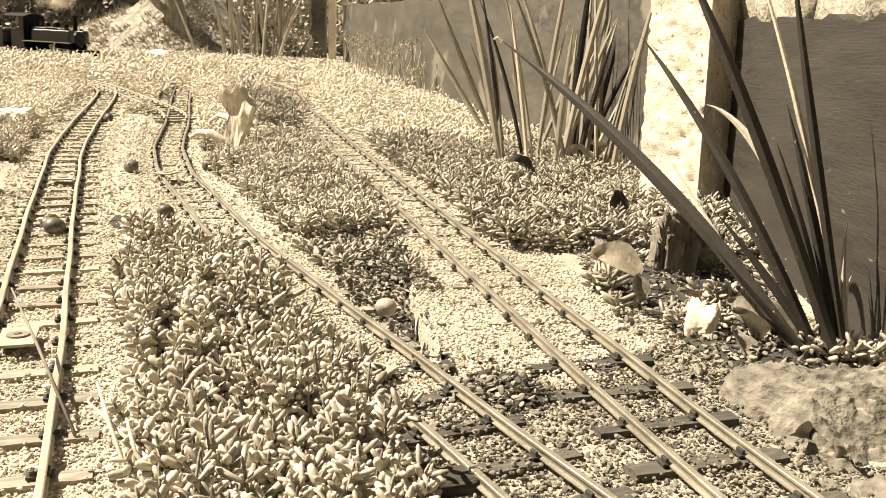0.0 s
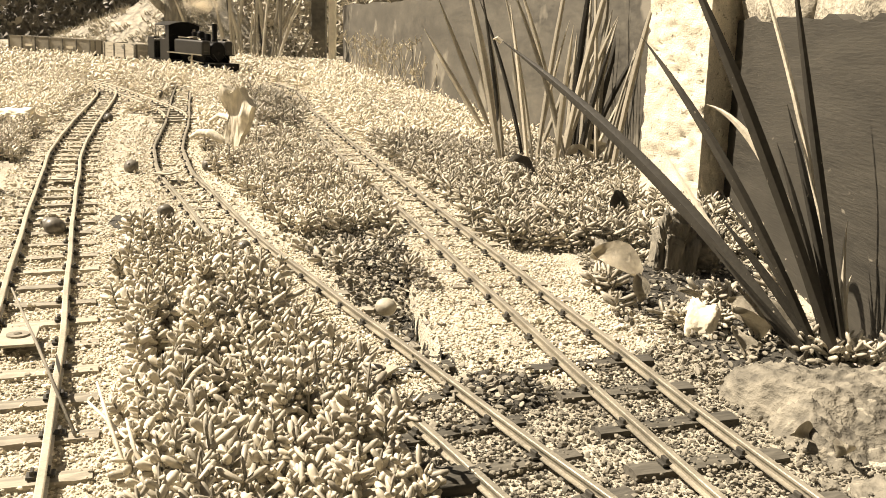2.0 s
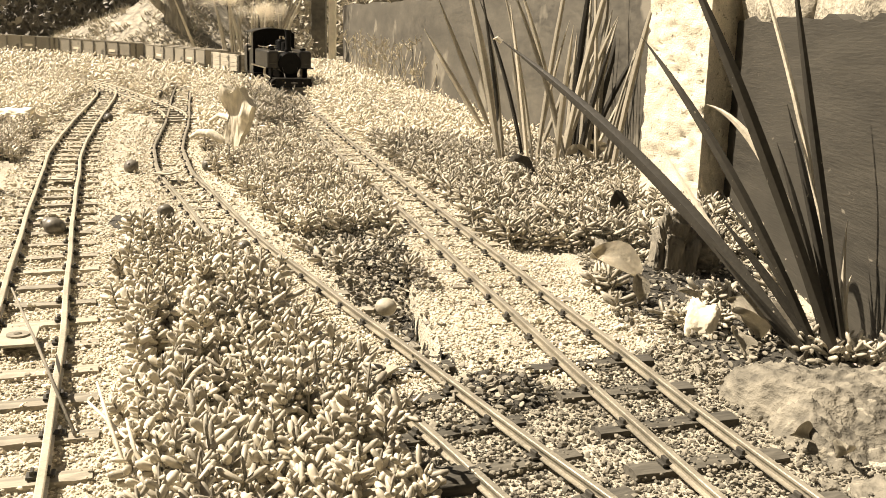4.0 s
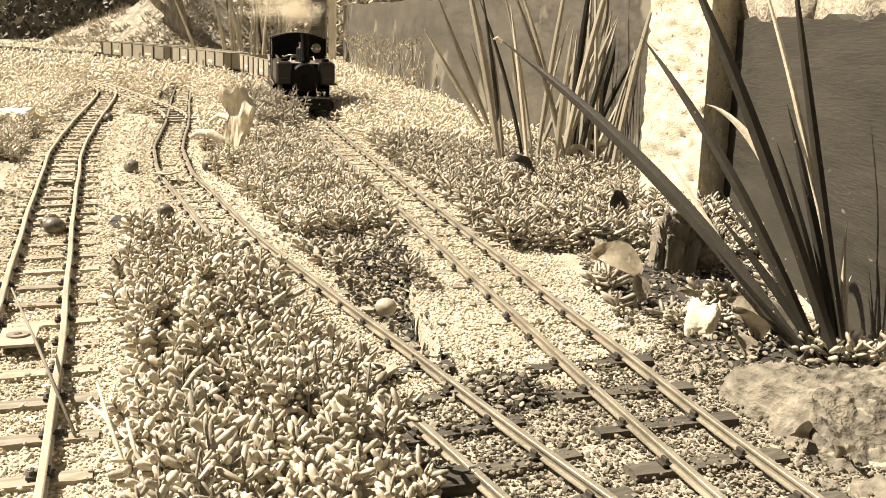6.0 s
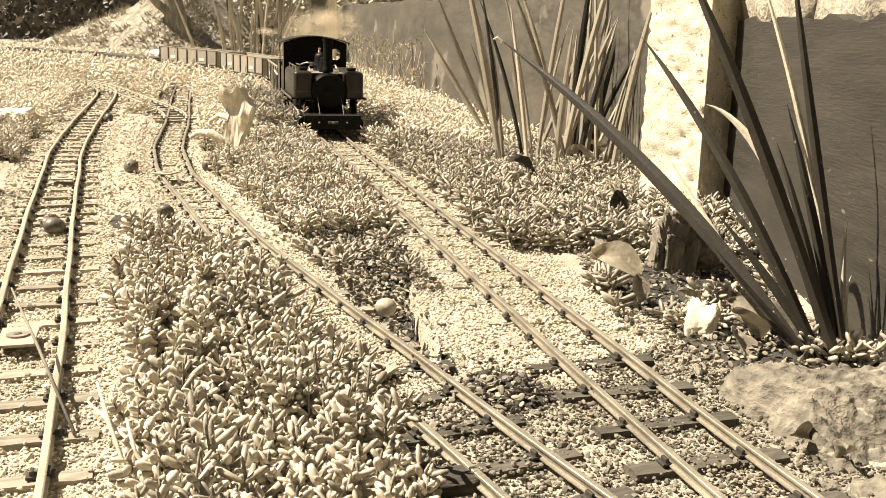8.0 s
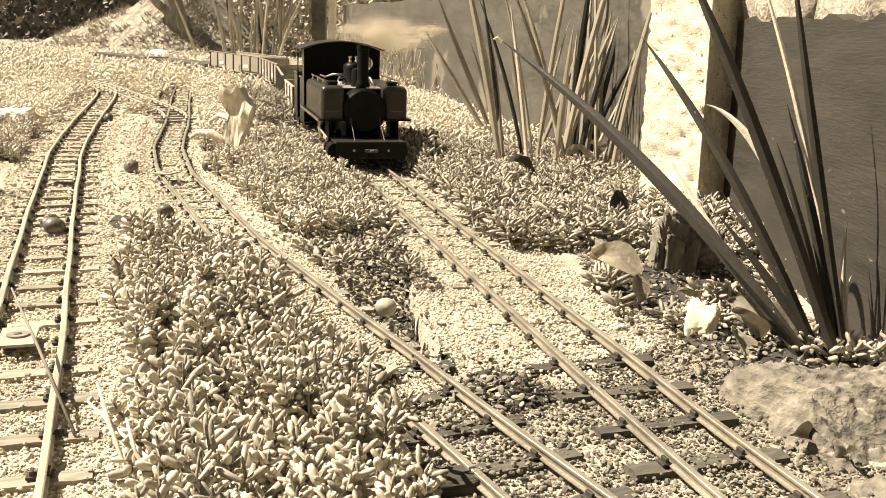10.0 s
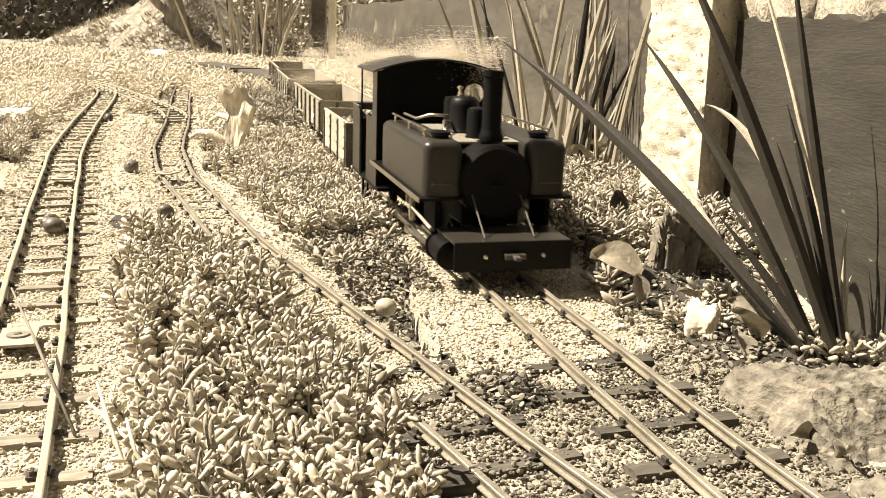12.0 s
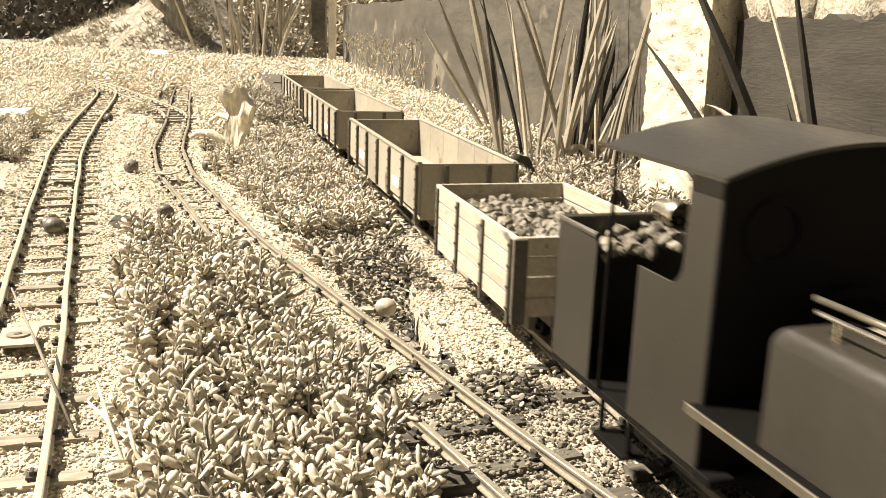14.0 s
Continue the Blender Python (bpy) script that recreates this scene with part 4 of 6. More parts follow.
def coal_wagon(length=0.150):
    """Short wagon with planked sides, full of lumps."""
    root = empty("coal_wagon")
    undercarriage(root, length)
    w, z0, zt = 0.0436, 0.0245, 0.0655
    rows = 4
    step = (zt - z0) / rows
    for k in range(rows):
        z = z0 + k * step
        for s in (-1, 1):
            part("side_plank", boxed(min(s * w, s * (w - 0.0025)), max(s * w, s * (w - 0.0025)), 0, length, z + 0.0003, z + step - 0.0003, 0.0005), PLANK, root)
        for y in (0.0, length - 0.0025):
            part("end_plank", boxed(-w + 0.0026, w - 0.0026, y, y + 0.0025, z + 0.0003, z + step - 0.0003, 0.0005), PLANK, root)
    for s in (-1, 1):
        for y in (0.006, length * 0.34, length * 0.66, length - 0.006):
            bm = boxed(min(s * w, s * (w + 0.0014)), max(s * w, s * (w + 0.0014)), y - 0.0016, y + 0.0016, z0 - 0.004, zt - 0.002, 0.0003)
            for z in np.linspace(z0 + 0.004, zt - 0.005, 4):
                lathe(bm, [(0.0009, 0), (0.0009, 0.0008), (0, 0.0010)], Matrix.Translation((s * (w + 0.0014), y, z)) @ Matrix.Rotation(s * math.pi / 2, 4, "Y"), 6)
            part("side_strap", bm, IRON, root)
        bm = boxed(min(s * (w - 0.006), s * (w + 0.001)), max(s * (w - 0.006), s * (w + 0.001)), -0.0014, 0.0012, z0 - 0.003, zt - 0.001, 0.0003)
        part("corner_post", bm, IRON, root)
    part("coal_load", heap_bm(-0.039, 0.039, 0.012, length - 0.004, 0.0480, 0.0036, 420, 3), COAL, root, "heap of broken dull coal")
    return tagged(root, "short planked goods wagon loaded with coal, pale weathered wood", "wagon")


def open_wagon(length=0.294):
    """Long high-sided wagon with riveted stanchions and drop doors."""
    root = empty("open_wagon")
    undercarriage(root, length)
    w, z0, zt = 0.0365, 0.030, 0.0660
    n = 6
    for s in (-1, 1):
        for k in range(n):
            a, b = length * k / n, length * (k + 1) / n
            low = z0 - (0.006 if k in (2, 3) else 0)
            part("side_panel", boxed(min(s * w, s * (w - 0.002)), max(s * w, s * (w - 0.002)), a + 0.0003, b - 0.0003, low, zt, 0.0004), WAGON, root)
        for k in range(n + 1):
            y = min(max(length * k / n, 0.002), length - 0.002)
            bm = boxed(min(s * w, s * (w + 0.0022)), max(s * w, s * (w + 0.0022)), y - 0.0017, y + 0.0017, z0 - 0.004, zt - 0.001, 0.0003)
            for z in np.linspace(z0 + 0.003, zt - 0.004, 5):
                lathe(bm, [(0.0008, 0), (0.0008, 0.0006), (0, 0.0008)], Matrix.Translation((s * (w + 0.0022), y, z)) @ Matrix.Rotation(s * math.pi / 2, 4, "Y"), 6)
            part("stanchion", bm, IRON, root)
        part("top_rail", boxed(min(s * (w - 0.0026), s * (w + 0.0010)), max(s * (w - 0.0026), s * (w + 0.0010)), 0, length, zt, zt + 0.0014, 0.0003), WAGON, root)
        for k in (1, 4):
            y = length * (k + 0.5) / n
            part("label_plate", boxed(min(s * w, s * (w + 0.0008)), max(s * w, s * (w + 0.0008)), y - 0.012, y + 0.012, z0 + 0.007, z0 + 0.014), WHITE, root, "plain pale plate")
    for y in (0.0, length - 0.002):
        part("end_panel", boxed(-w + 0.0021, w - 0.0021, y, y + 0.002, z0 - 0.004, zt, 0.0004), WAGON, root)
        for x in (-0.016, 0.016):
            e = y - 0.0018 if y == 0 else y + 0.002
            part("end_stanchion", boxed(x - 0.0018, x + 0.0018, e, e + 0.0018, z0 - 0.006, zt - 0.001, 0.0003), IRON, root)
    part("deck", boxed(-w + 0.0021, w - 0.0021, 0.002, length - 0.002, 0.0285, 0.0305), PLANK, root, "pale sunlit plank floor")
    return tagged(root, "empty high-sided open goods wagon with riveted straps", "wagon", group="open wagons of the train")


def flat_wagon(length=0.262):
    root = empty("flat_wagon")
    undercarriage(root, length)
    for k in range(20):
        a = length * k / 20
        part("deck_plank", boxed(-0.043, 0.043, a + 0.0003, a + length / 20 - 0.0003, 0.0278, 0.031, 0.0004), IRON, root)
    for s in (-1, 1):
        part("side_beam", boxed(min(s * 0.041, s * 0.045), max(s * 0.041, s * 0.045), 0, length, 0.022, 0.0295, 0.0004), IRON, root)
    return tagged(root, "empty low flat wagon with dark side beams", "wagon", group="flat wagons of the train")


LOCO = locomotive()
TRAIN = [(LOCO, 0.0, 0.085, 0.240)]  # thing, start behind the front beam, the two points that sit on the rails
TRAIN.append((coal_wagon(), 0.378, 0.030, 0.120))
first_open = open_wagon()
TRAIN.append((first_open, 0.6045, 0.058, 0.236))
for k, start in enumerate((0.980, 1.308)):
    TRAIN.append((open_wagon(), start, 0.058, 0.236))
for start in (1.640, 1.940):
    TRAIN.append((flat_wagon(), start, 0.052, 0.210))

# seconds and the place of the engine's leading point along the main line
TIMES = [0.0, 0.5, 1.0, 1.5, 2.0, 2.5, 3.0, 3.2, 5.5, 6.0, 6.5, 7.0, 7.5, 8.0, 10.5, 11.0, 11.5, 12.0, 12.5, 13.0, 13.5, 14.0]
PLACES = [3.375, 3.195, 3.029, 2.880, 2.745, 2.600, 2.500, 2.456, 1.732, 1.690, 1.640, 1.550, 1.470, 1.417, 1.048, 0.921, 0.793, 0.671, 0.539, 0.407, 0.285, 0.173]


def glide(t):
    """A smooth, never reversing curve through the table."""
    x, y = np.array(TIMES), np.array(PLACES)
    h, d = np.diff(x), np.diff(y) / np.diff(x)
    m = np.r_[d[0], [0 if a * b <= 0 else 3 * (p + q) / ((2 * q + p) / a + (q + 2 * p) / b) for a, b, p, q in zip(d, d[1:], h, h[1:])], d[-1]]
    i = int(np.clip(np.searchsorted(x, t, side="right") - 1, 0, len(h) - 1))
    s = (t - x[i]) / h[i]
    return float(y[i] * (1 + 2 * s) * (1 - s) ** 2 + h[i] * m[i] * s * (1 - s) ** 2 + y[i + 1] * s * s * (3 - 2 * s) + h[i] * m[i + 1] * s * s * (s - 1))


def beam_place(t):
    return glide(t) - 0.040


def riding(start, p0, p1, t):
    """The pose of a vehicle whose front is `start` behind the engine's beam."""
    s = beam_place(t) + start

    def spot(u):
        c = LINE_3.at(max(u, 0)) if u >= 0 else LINE_3.at(0) + LINE_3.way(0.01) * u
        return Vector((c[0], c[1], float(base_z(*c))))

    a, b = spot(s + p0), spot(s + p1)
    back = (b - a).normalized()
    right = Vector((back.y, -back.x, 0)).normalized()
    up = right.cross(back)
    o = a - back * p0
    return Matrix(((right.x, back.x, up.x, o.x), (right.y, back.y, up.y, o.y), (right.z, back.z, up.z, o.z), (0, 0, 0, 1)))


def motions():
    times = [k / 10 for k in range(141)]
    for thing, start, p0, p1 in TRAIN:
        walk(thing, [(t, riding(start, p0, p1, t)) for t in times])
    fine = [k / FPS for k in range(14 * FPS + 1)]
    gone = [beam_place(0) - beam_place(t) for t in fine]
    for ob, r, rest in WHEELS:
        walk(ob, [(t, Matrix.Translation(rest) @ Matrix.Rotation(s / r, 4, "X")) for t, s in zip(fine, gone)])
    for rods, crank in ((RODS, 0.006), (MAIN_RODS, 0.006)):
        for rod, side in rods:
            rest = rod.matrix_basis.translation.copy()
            rows = []
            for t, s in zip(fine, gone):
                a = s / 0.0125
                if rods is RODS:
                    rows.append((t, Matrix.Translation(rest + Vector((0, -math.sin(a), math.cos(a))) * crank)))
                else:
                    rows.append((t, Matrix.Translation(rest + Vector((0, -math.sin(a), 0.5 * math.cos(a))) * crank) @ Matrix.Rotation(math.asin(crank * math.cos(a) / 0.09), 4, "X")))
            walk(rod, rows)
    for ob, rows in DRIFTING:
        walk(ob, rows)


DRIFTING = []  # things besides the train that move, with their rows


# ---- gravel and growth ----
def leaf_form(sides, rings):
    """A fat blunt leaf along z from 0 to 1, radius 1: points and triangles."""
    v, f = [(0, 0, 0)], []
    for z, r in rings:
        v += [(r * math.cos(a), 0.85 * r * math.sin(a), z) for a in np.arange(sides) / sides * math.tau]
    v.append((0, 0, 1))
    n = len(rings)
    for i in range(sides):
        j = (i + 1) % sides
        f.append((0, 1 + j, 1 + i))
        for k in range(n - 1):
            a, b = 1 + k * sides, 1 + (k + 1) * sides
            f += [(a + i, a + j, b + j), (a + i, b + j, b + i)]
        f.append((1 + (n - 1) * sides + i, 1 + (n - 1) * sides + j, len(v) - 1))
    return np.array(v, float), np.array(f)


NEAR_LEAF = leaf_form(6, [(0.05, 0.5), (0.38, 0.95), (0.75, 1.0), (0.96, 0.6)])
MID_LEAF = leaf_form(5, [(0.12, 0.6), (0.72, 1.0), (0.93, 0.6)])
FAR_LEAF = leaf_form(4, [(0.3, 0.9), (0.8, 0.95)])


def unit(a):
    return a / np.maximum(np.linalg.norm(a, axis=-1, keepdims=True), 1e-9)


def strew(name, form, base, way, length, radius, rng):
    """Copies of a form: one at each base, along its way."""
    v, f = form
    u = unit(np.cross(way, rng.normal(0, 1, way.shape)))
    w = np.cross(way, u)
    pts = base[:, None] + way[:, None] * (v[None, :, 2:3] * length[:, None, None]) + u[:, None] * (v[None, :, 0:1] * radius[:, None, None]) + w[:, None] * (v[None, :, 1:2] * radius[:, None, None])
    # a slight upward curl
    pts[:, :, 2] += (v[None, :, 2] ** 2) * length[:, None] * 0.12
    tri = (np.arange(len(base))[:, None, None] * len(v) + f[None]).reshape(-1, 3)
    return arrays(name, pts.reshape(-1, 3), tri)


def scattered(rng, x0, x1, y0, y1, spacing):
    nx, ny = int((x1 - x0) / spacing), int((y1 - y0) / spacing)
    gx, gy = np.meshgrid(np.linspace(x0, x1, nx), np.linspace(y0, y1, ny))
    gx = gx.ravel() + rng.uniform(-0.5, 0.5, gx.size) * spacing
    gy = gy.ravel() + rng.uniform(-0.5, 0.5, gy.size) * spacing
    seen = (gx > -0.50 * gy - 0.05) & (gx < 0.50 * gy + 0.05) & (gx < 0.452 - 0.242 * gy + 0.02)
    return gx[seen], gy[seen]


def growth(x, y):
    """Height of the succulents at each point of the plan, zero where gravel lies bare."""
    d1, s1 = LINE_1.distance(x, y)
    d2, s2 = LINE_2.distance(x, y)
    d3, s3 = LINE_3.distance(x, y)
    d4, _ = LINE_4.distance(x, y)
    edge = 0.008 * lumps(x, y, 60, 3.0)
    h = np.zeros_like(x)
    between12 = (s1 > 0) & (s2 < 0)
    between23 = (s2 > 0) & (s3 < 0)
    left, right = s1 < 0, s3 > 0
    # the thick cushion between the two near lines
    cushion = between12 & (y < 0.61 + edge) & (np.hypot(x + 0.040, y - 0.428) > 0.024) & (d1 > 0.050 + edge * 0.5) & (d2 > np.where(y < 0.40, 0.042, 0.031) + edge * 0.5)
    h = np.where(cushion, 0.028, h)
    h = np.where((y < 0.34) & (d2 < 0.048), 0, h)
    h = np.where(between12 & (y > 1.55) & (d1 > 0.045) & (d2 > 0.045) & (lumps(x, y, 18, 2.0) > 0.1), 0.018, h)
    mid = between23 & (y > 0.60 + edge) & (d2 > 0.040 + edge * 0.6) & (d3 > 0.040 + edge * 0.8)
    h = np.where(mid, 0.022, h)
    h = np.where(mid & (y < 0.72 + 0.03 * lumps(x, y, 40, 5.0)), np.where(lumps(x, y, 90, 2.5) > 0.25, 0.009, 0), h)
    far_right = right & (y > 0.70) & (d3 > 0.042 + edge)
    h = np.where(far_right, 0.026, h)
    low_right = right & (y <= 0.70) & (d3 > 0.050 + edge) & (lumps(x, y, 70, 4.0) > 0.55)
    h = np.where(low_right, 0.014, h)
    h = np.where(left & (d1 > 0.048 + edge) & ((y < 0.85) | (y > 1.0)) & (lumps(x, y, 14, 6.0) > -0.35), 0.020, h)
    beyond = (y > 1.9) & (d3 > 0.045)
    h = np.where(beyond & (lumps(x, y, 8, 1.5) > -0.8), 0.030, h)
    h = np.where((d4 < 0.030) & (y < 2.7), 0, h)
    h = np.where((d1 < 0.030) | (d2 < 0.024) | (d3 < 0.030), 0, h)
    h = np.where(np.hypot(x - 0.143, y - 0.493) < 0.020, 0, h)
    h = np.where((np.hypot(x + 0.275, (y - 1.11)) < 0.055), 0, h)
    # plants lean over the main line where it leaves the bend
    h = np.where((h > 0) & (y > 1.30) & (y < 1.70) & (s3 < 0) & (d3 < 0.11), 0.046, h)
    return h * (1 + 0.3 * lumps(x, y, 45, 7.0))


def succulents(name, form, x0, x1, y0, y1, spacing, leaves, length, radius, label, mat, seed, stems=True, area=None):
    rng = np.random.default_rng(seed)
    x, y = scattered(rng, x0, x1, y0, y1, spacing)
    h = growth(x, y)
    keep = h > 0.004
    if area:
        keep &= area(x, y)
    x, y, h = x[keep], y[keep], h[keep]
    z = ground_z(x, y)
    n = len(x)
    lean = np.stack([rng.normal(0, 0.32, n), rng.normal(-0.05, 0.32, n), np.ones(n)], 1)
    lean = unit(lean)
    h = h * rng.uniform(0.55, 1.2, n)
    foot = np.stack([x, y, z - 0.001], 1)
    k = np.arange(leaves)
    t = (k // 2 + 0.6) / (leaves / 2)
    turn = rng.uniform(0, math.tau, n)[:, None] + (k % 2) * math.pi + (k // 2) * 1.5 + rng.normal(0, 0.15, (n, leaves))
    u = unit(np.cross(lean, np.array([0.3, 1, 0.1])))
    w = np.cross(lean, u)
    out = u[:, None] * np.cos(turn)[..., None] + w[:, None] * np.sin(turn)[..., None]
    rise = (0.02 + 0.62 * t[None] + rng.normal(0, 0.14, (n, leaves)))[..., None]
    way = unit(out + lean[:, None] * rise)
    base = foot[:, None] + lean[:, None] * (h[:, None] * (0.25 + 0.75 * t[None]))[..., None]
    size = rng.uniform(0.75, 1.2, (n, leaves)) * (1.05 - 0.35 * (t[None] > 0.85)) * rng.uniform(0.8, 1.15, (n, 1))
    data = strew(name, form, base.reshape(-1, 3), way.reshape(-1, 3), (length * size).ravel(), (radius * size).ravel(), rng)
    ob = put(name, data, mat)
    tagged(ob, label, "succulents", kind="stuff")
    if stems:
        form3 = leaf_form(3, [(0.05, 1.0), (0.95, 0.8)])
        data = strew("stems", form3, foot, lean, h, np.full(n, 0.0009), rng)
        put("stem", data, STEM, ob, "thin dry brown stem")


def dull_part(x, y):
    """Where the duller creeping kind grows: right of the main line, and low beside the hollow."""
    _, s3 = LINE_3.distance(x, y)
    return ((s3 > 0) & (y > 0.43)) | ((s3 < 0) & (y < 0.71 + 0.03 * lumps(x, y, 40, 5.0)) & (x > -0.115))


succulents("succulent_cushion", NEAR_LEAF, -0.30, 0.12, 0.20, 0.68, 0.0066, 14, 0.0067, 0.00150, "thick cushion of fat-leaved succulents between the lines", LEAF, 11, area=lambda x, y: LINE_2.distance(x, y)[1] < 0)
succulents("succulent_carpet", MID_LEAF, -0.70, 0.12, 0.58, 1.25, 0.0076, 10, 0.0074, 0.00140, "carpet of small fat-leaved succulents between the lines", LEAF, 12, area=lambda x, y: (~dull_part(x, y)) & ((y > 0.68) | (LINE_2.distance(x, y)[1] > 0)))
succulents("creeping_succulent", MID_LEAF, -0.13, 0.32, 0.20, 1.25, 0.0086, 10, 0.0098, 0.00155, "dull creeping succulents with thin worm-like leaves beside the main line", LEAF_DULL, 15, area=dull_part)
def verge_part(x, y):
    """The bushy plants that lean over the main line where it leaves the bend."""
    d3, s3 = LINE_3.distance(x, y)
    return (s3 < 0) & (d3 < 0.125 + 0.02 * lumps(x, y, 30)) & (y > 1.28) & (y < 1.85)


succulents("succulent_bed", FAR_LEAF, -0.95, 0.30, 1.25, 2.1, 0.0120, 8, 0.0105, 0.0018, "sunlit bed of succulents further along the lines", LEAF_FAR_WASHED, 13, False, lambda x, y: ~verge_part(x, y))
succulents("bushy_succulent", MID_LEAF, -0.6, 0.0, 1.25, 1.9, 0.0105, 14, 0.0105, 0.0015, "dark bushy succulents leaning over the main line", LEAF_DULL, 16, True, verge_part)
succulents("succulent_verge", FAR_LEAF, -2.0, 0.05, 2.1, 3.35, 0.023, 8, 0.017, 0.0028, "distant sunlit succulent verge hiding the far line", LEAF_FAR_WASHED, 14, False)


def stone_form():
    bm = bmesh.new()
    bmesh.ops.create_icosphere(bm, subdivisions=1, radius=1)
    rng = random.Random(2)
    for v in bm.verts:
        v.co *= rng.uniform(0.8, 1.15)
    bmesh.ops.triangulate(bm, faces=bm.faces)
    out = np.array([v.co[:] for v in bm.verts]), np.array([[v.index for v in f.verts] for f in bm.faces])
    bm.free()
    return out


STONE_FORM = stone_form()
GRIT_FORM = (np.array([(1, 0, 0), (-0.9, 0.1, 0), (0.1, 0.95, 0), (-0.1, -0.9, 0.1), (0.15, 0.1, 0.85), (-0.1, 0, -0.8)], float), np.array([(0, 2, 4), (2, 1, 4), (1, 3, 4), (3, 0, 4), (2, 0, 5), (1, 2, 5), (3, 1, 5), (0, 3, 5)]))
CHIP_FORM = (np.array([(1, 0, 0), (-0.5, 0.8, 0), (-0.5, -0.8, 0), (0.2, 0.1, 0.9), (-0.2, 0.1, -0.8)], float), np.array([(0, 1, 3), (1, 2, 3), (2, 0, 3), (1, 0, 4), (2, 1, 4), (0, 2, 4)]))


def gravel(name, form, x0, x1, y0, y1, spacing, size, label, seed, dense_band, mat, area):
    rng = np.random.default_rng(seed)
    x, y = scattered(rng, x0, x1, y0, y1, spacing)
    d1, s1 = LINE_1.distance(x, y)
    d2, s2 = LINE_2.distance(x, y)
    d3, s3 = LINE_3.distance(x, y)
    d4, _ = LINE_4.distance(x, y)
    d = np.minimum(np.minimum(d1, d2), np.minimum(d3, d4))
    bank = (s2 > 0) & (s3 < 0) & (y < 0.66)
    open_12 = (s1 > 0) & (s2 < 0) & (y > 0.64) & (y < 1.6)
    keep = (d < dense_band) | bank | (open_12 & (rng.uniform(0, 1, len(x)) < 0.55)) | (rng.uniform(0, 1, len(x)) < 0.06)
    keep &= area(x, y) & ((hollow(x, y) < 0.2) | (rng.uniform(0, 1, len(x)) < 0.07))
    x, y = x[keep], y[keep]
    n = len(x)
    r = size * np.exp(rng.normal(-0.1, 0.32, n))
    z = ground_z(x, y) + r * rng.uniform(-0.2, 0.7, n) + np.where(rng.uniform(0, 1, n) < 0.12, 0.0022, 0)
    # the middle of many sleepers is buried
    z = z + np.where((np.minimum(d2, d3)[keep] < 0.0125) & (rng.uniform(0, 1, n) < 0.5), rng.uniform(0.001, 0.0036, n), 0)
    # stones lie below the rails' heads and beside the sleepers
    v, f = form
    a, b, c = rng.uniform(0, math.tau, (3, n))
    ca, sa, cb, sb, cc, sc = np.cos(a), np.sin(a), np.cos(b), np.sin(b), np.cos(c), np.sin(c)
    rot = np.stack([np.stack([ca * cb, ca * sb * sc - sa * cc, ca * sb * cc + sa * sc], -1), np.stack([sa * cb, sa * sb * sc + ca * cc, sa * sb * cc - ca * sc], -1), np.stack([-sb, cb * sc, cb * cc], -1)], 1)
    scale = rng.uniform(0.55, 1.1, (n, 1, 3)) * r[:, None, None]
    jag = 1 + rng.uniform(-0.18, 0.18, (n, len(v), 1))
    pts = np.einsum("nij,nkj->nki", rot, v[None] * scale * jag)
    pts[:, :, 2] *= 0.8
    pts += np.stack([x, y, z], 1)[:, None]
    tri = (np.arange(n)[:, None, None] * len(v) + f[None]).reshape(-1, 3)
    ob = put(name, arrays(name, pts.reshape(-1, 3), tri, False), mat)
    tagged(ob, label, "gravel", kind="stuff")


def near_end(x, y):
    """The dirtier end of the two right-hand lines."""
    return (y + 0.02 * lumps(x, y, 50, 8.0) < 0.40 + 0.65 * np.clip(x, 0, 0.3)) & (x > -0.05)


gravel("ballast", STONE_FORM, -0.45, 0.30, 0.20, 0.70, 0.0018, 0.00098, "pale crushed gravel ballast round the sleepers", 21, 0.066, STONE, lambda x, y: ~near_end(x, y))
gravel("dirty_ballast", STONE_FORM, -0.10, 0.30, 0.20, 0.62, 0.0019, 0.00108, "dirty brownish crushed gravel round the dark sleepers", 24, 0.068, DIRTY, near_end)
gravel("fine_ballast", GRIT_FORM, -0.70, 0.25, 0.70, 1.4, 0.0042, 0.0019, "pale crushed gravel ballast along the lines", 22, 0.050, STONE, lambda x, y: x < 9)
gravel("far_ballast", GRIT_FORM, -1.2, 0.1, 1.4, 2.6, 0.0085, 0.0032, "sunlit pale gravel round the far bend", 23, 0.05, STONE, lambda x, y: x < 9)


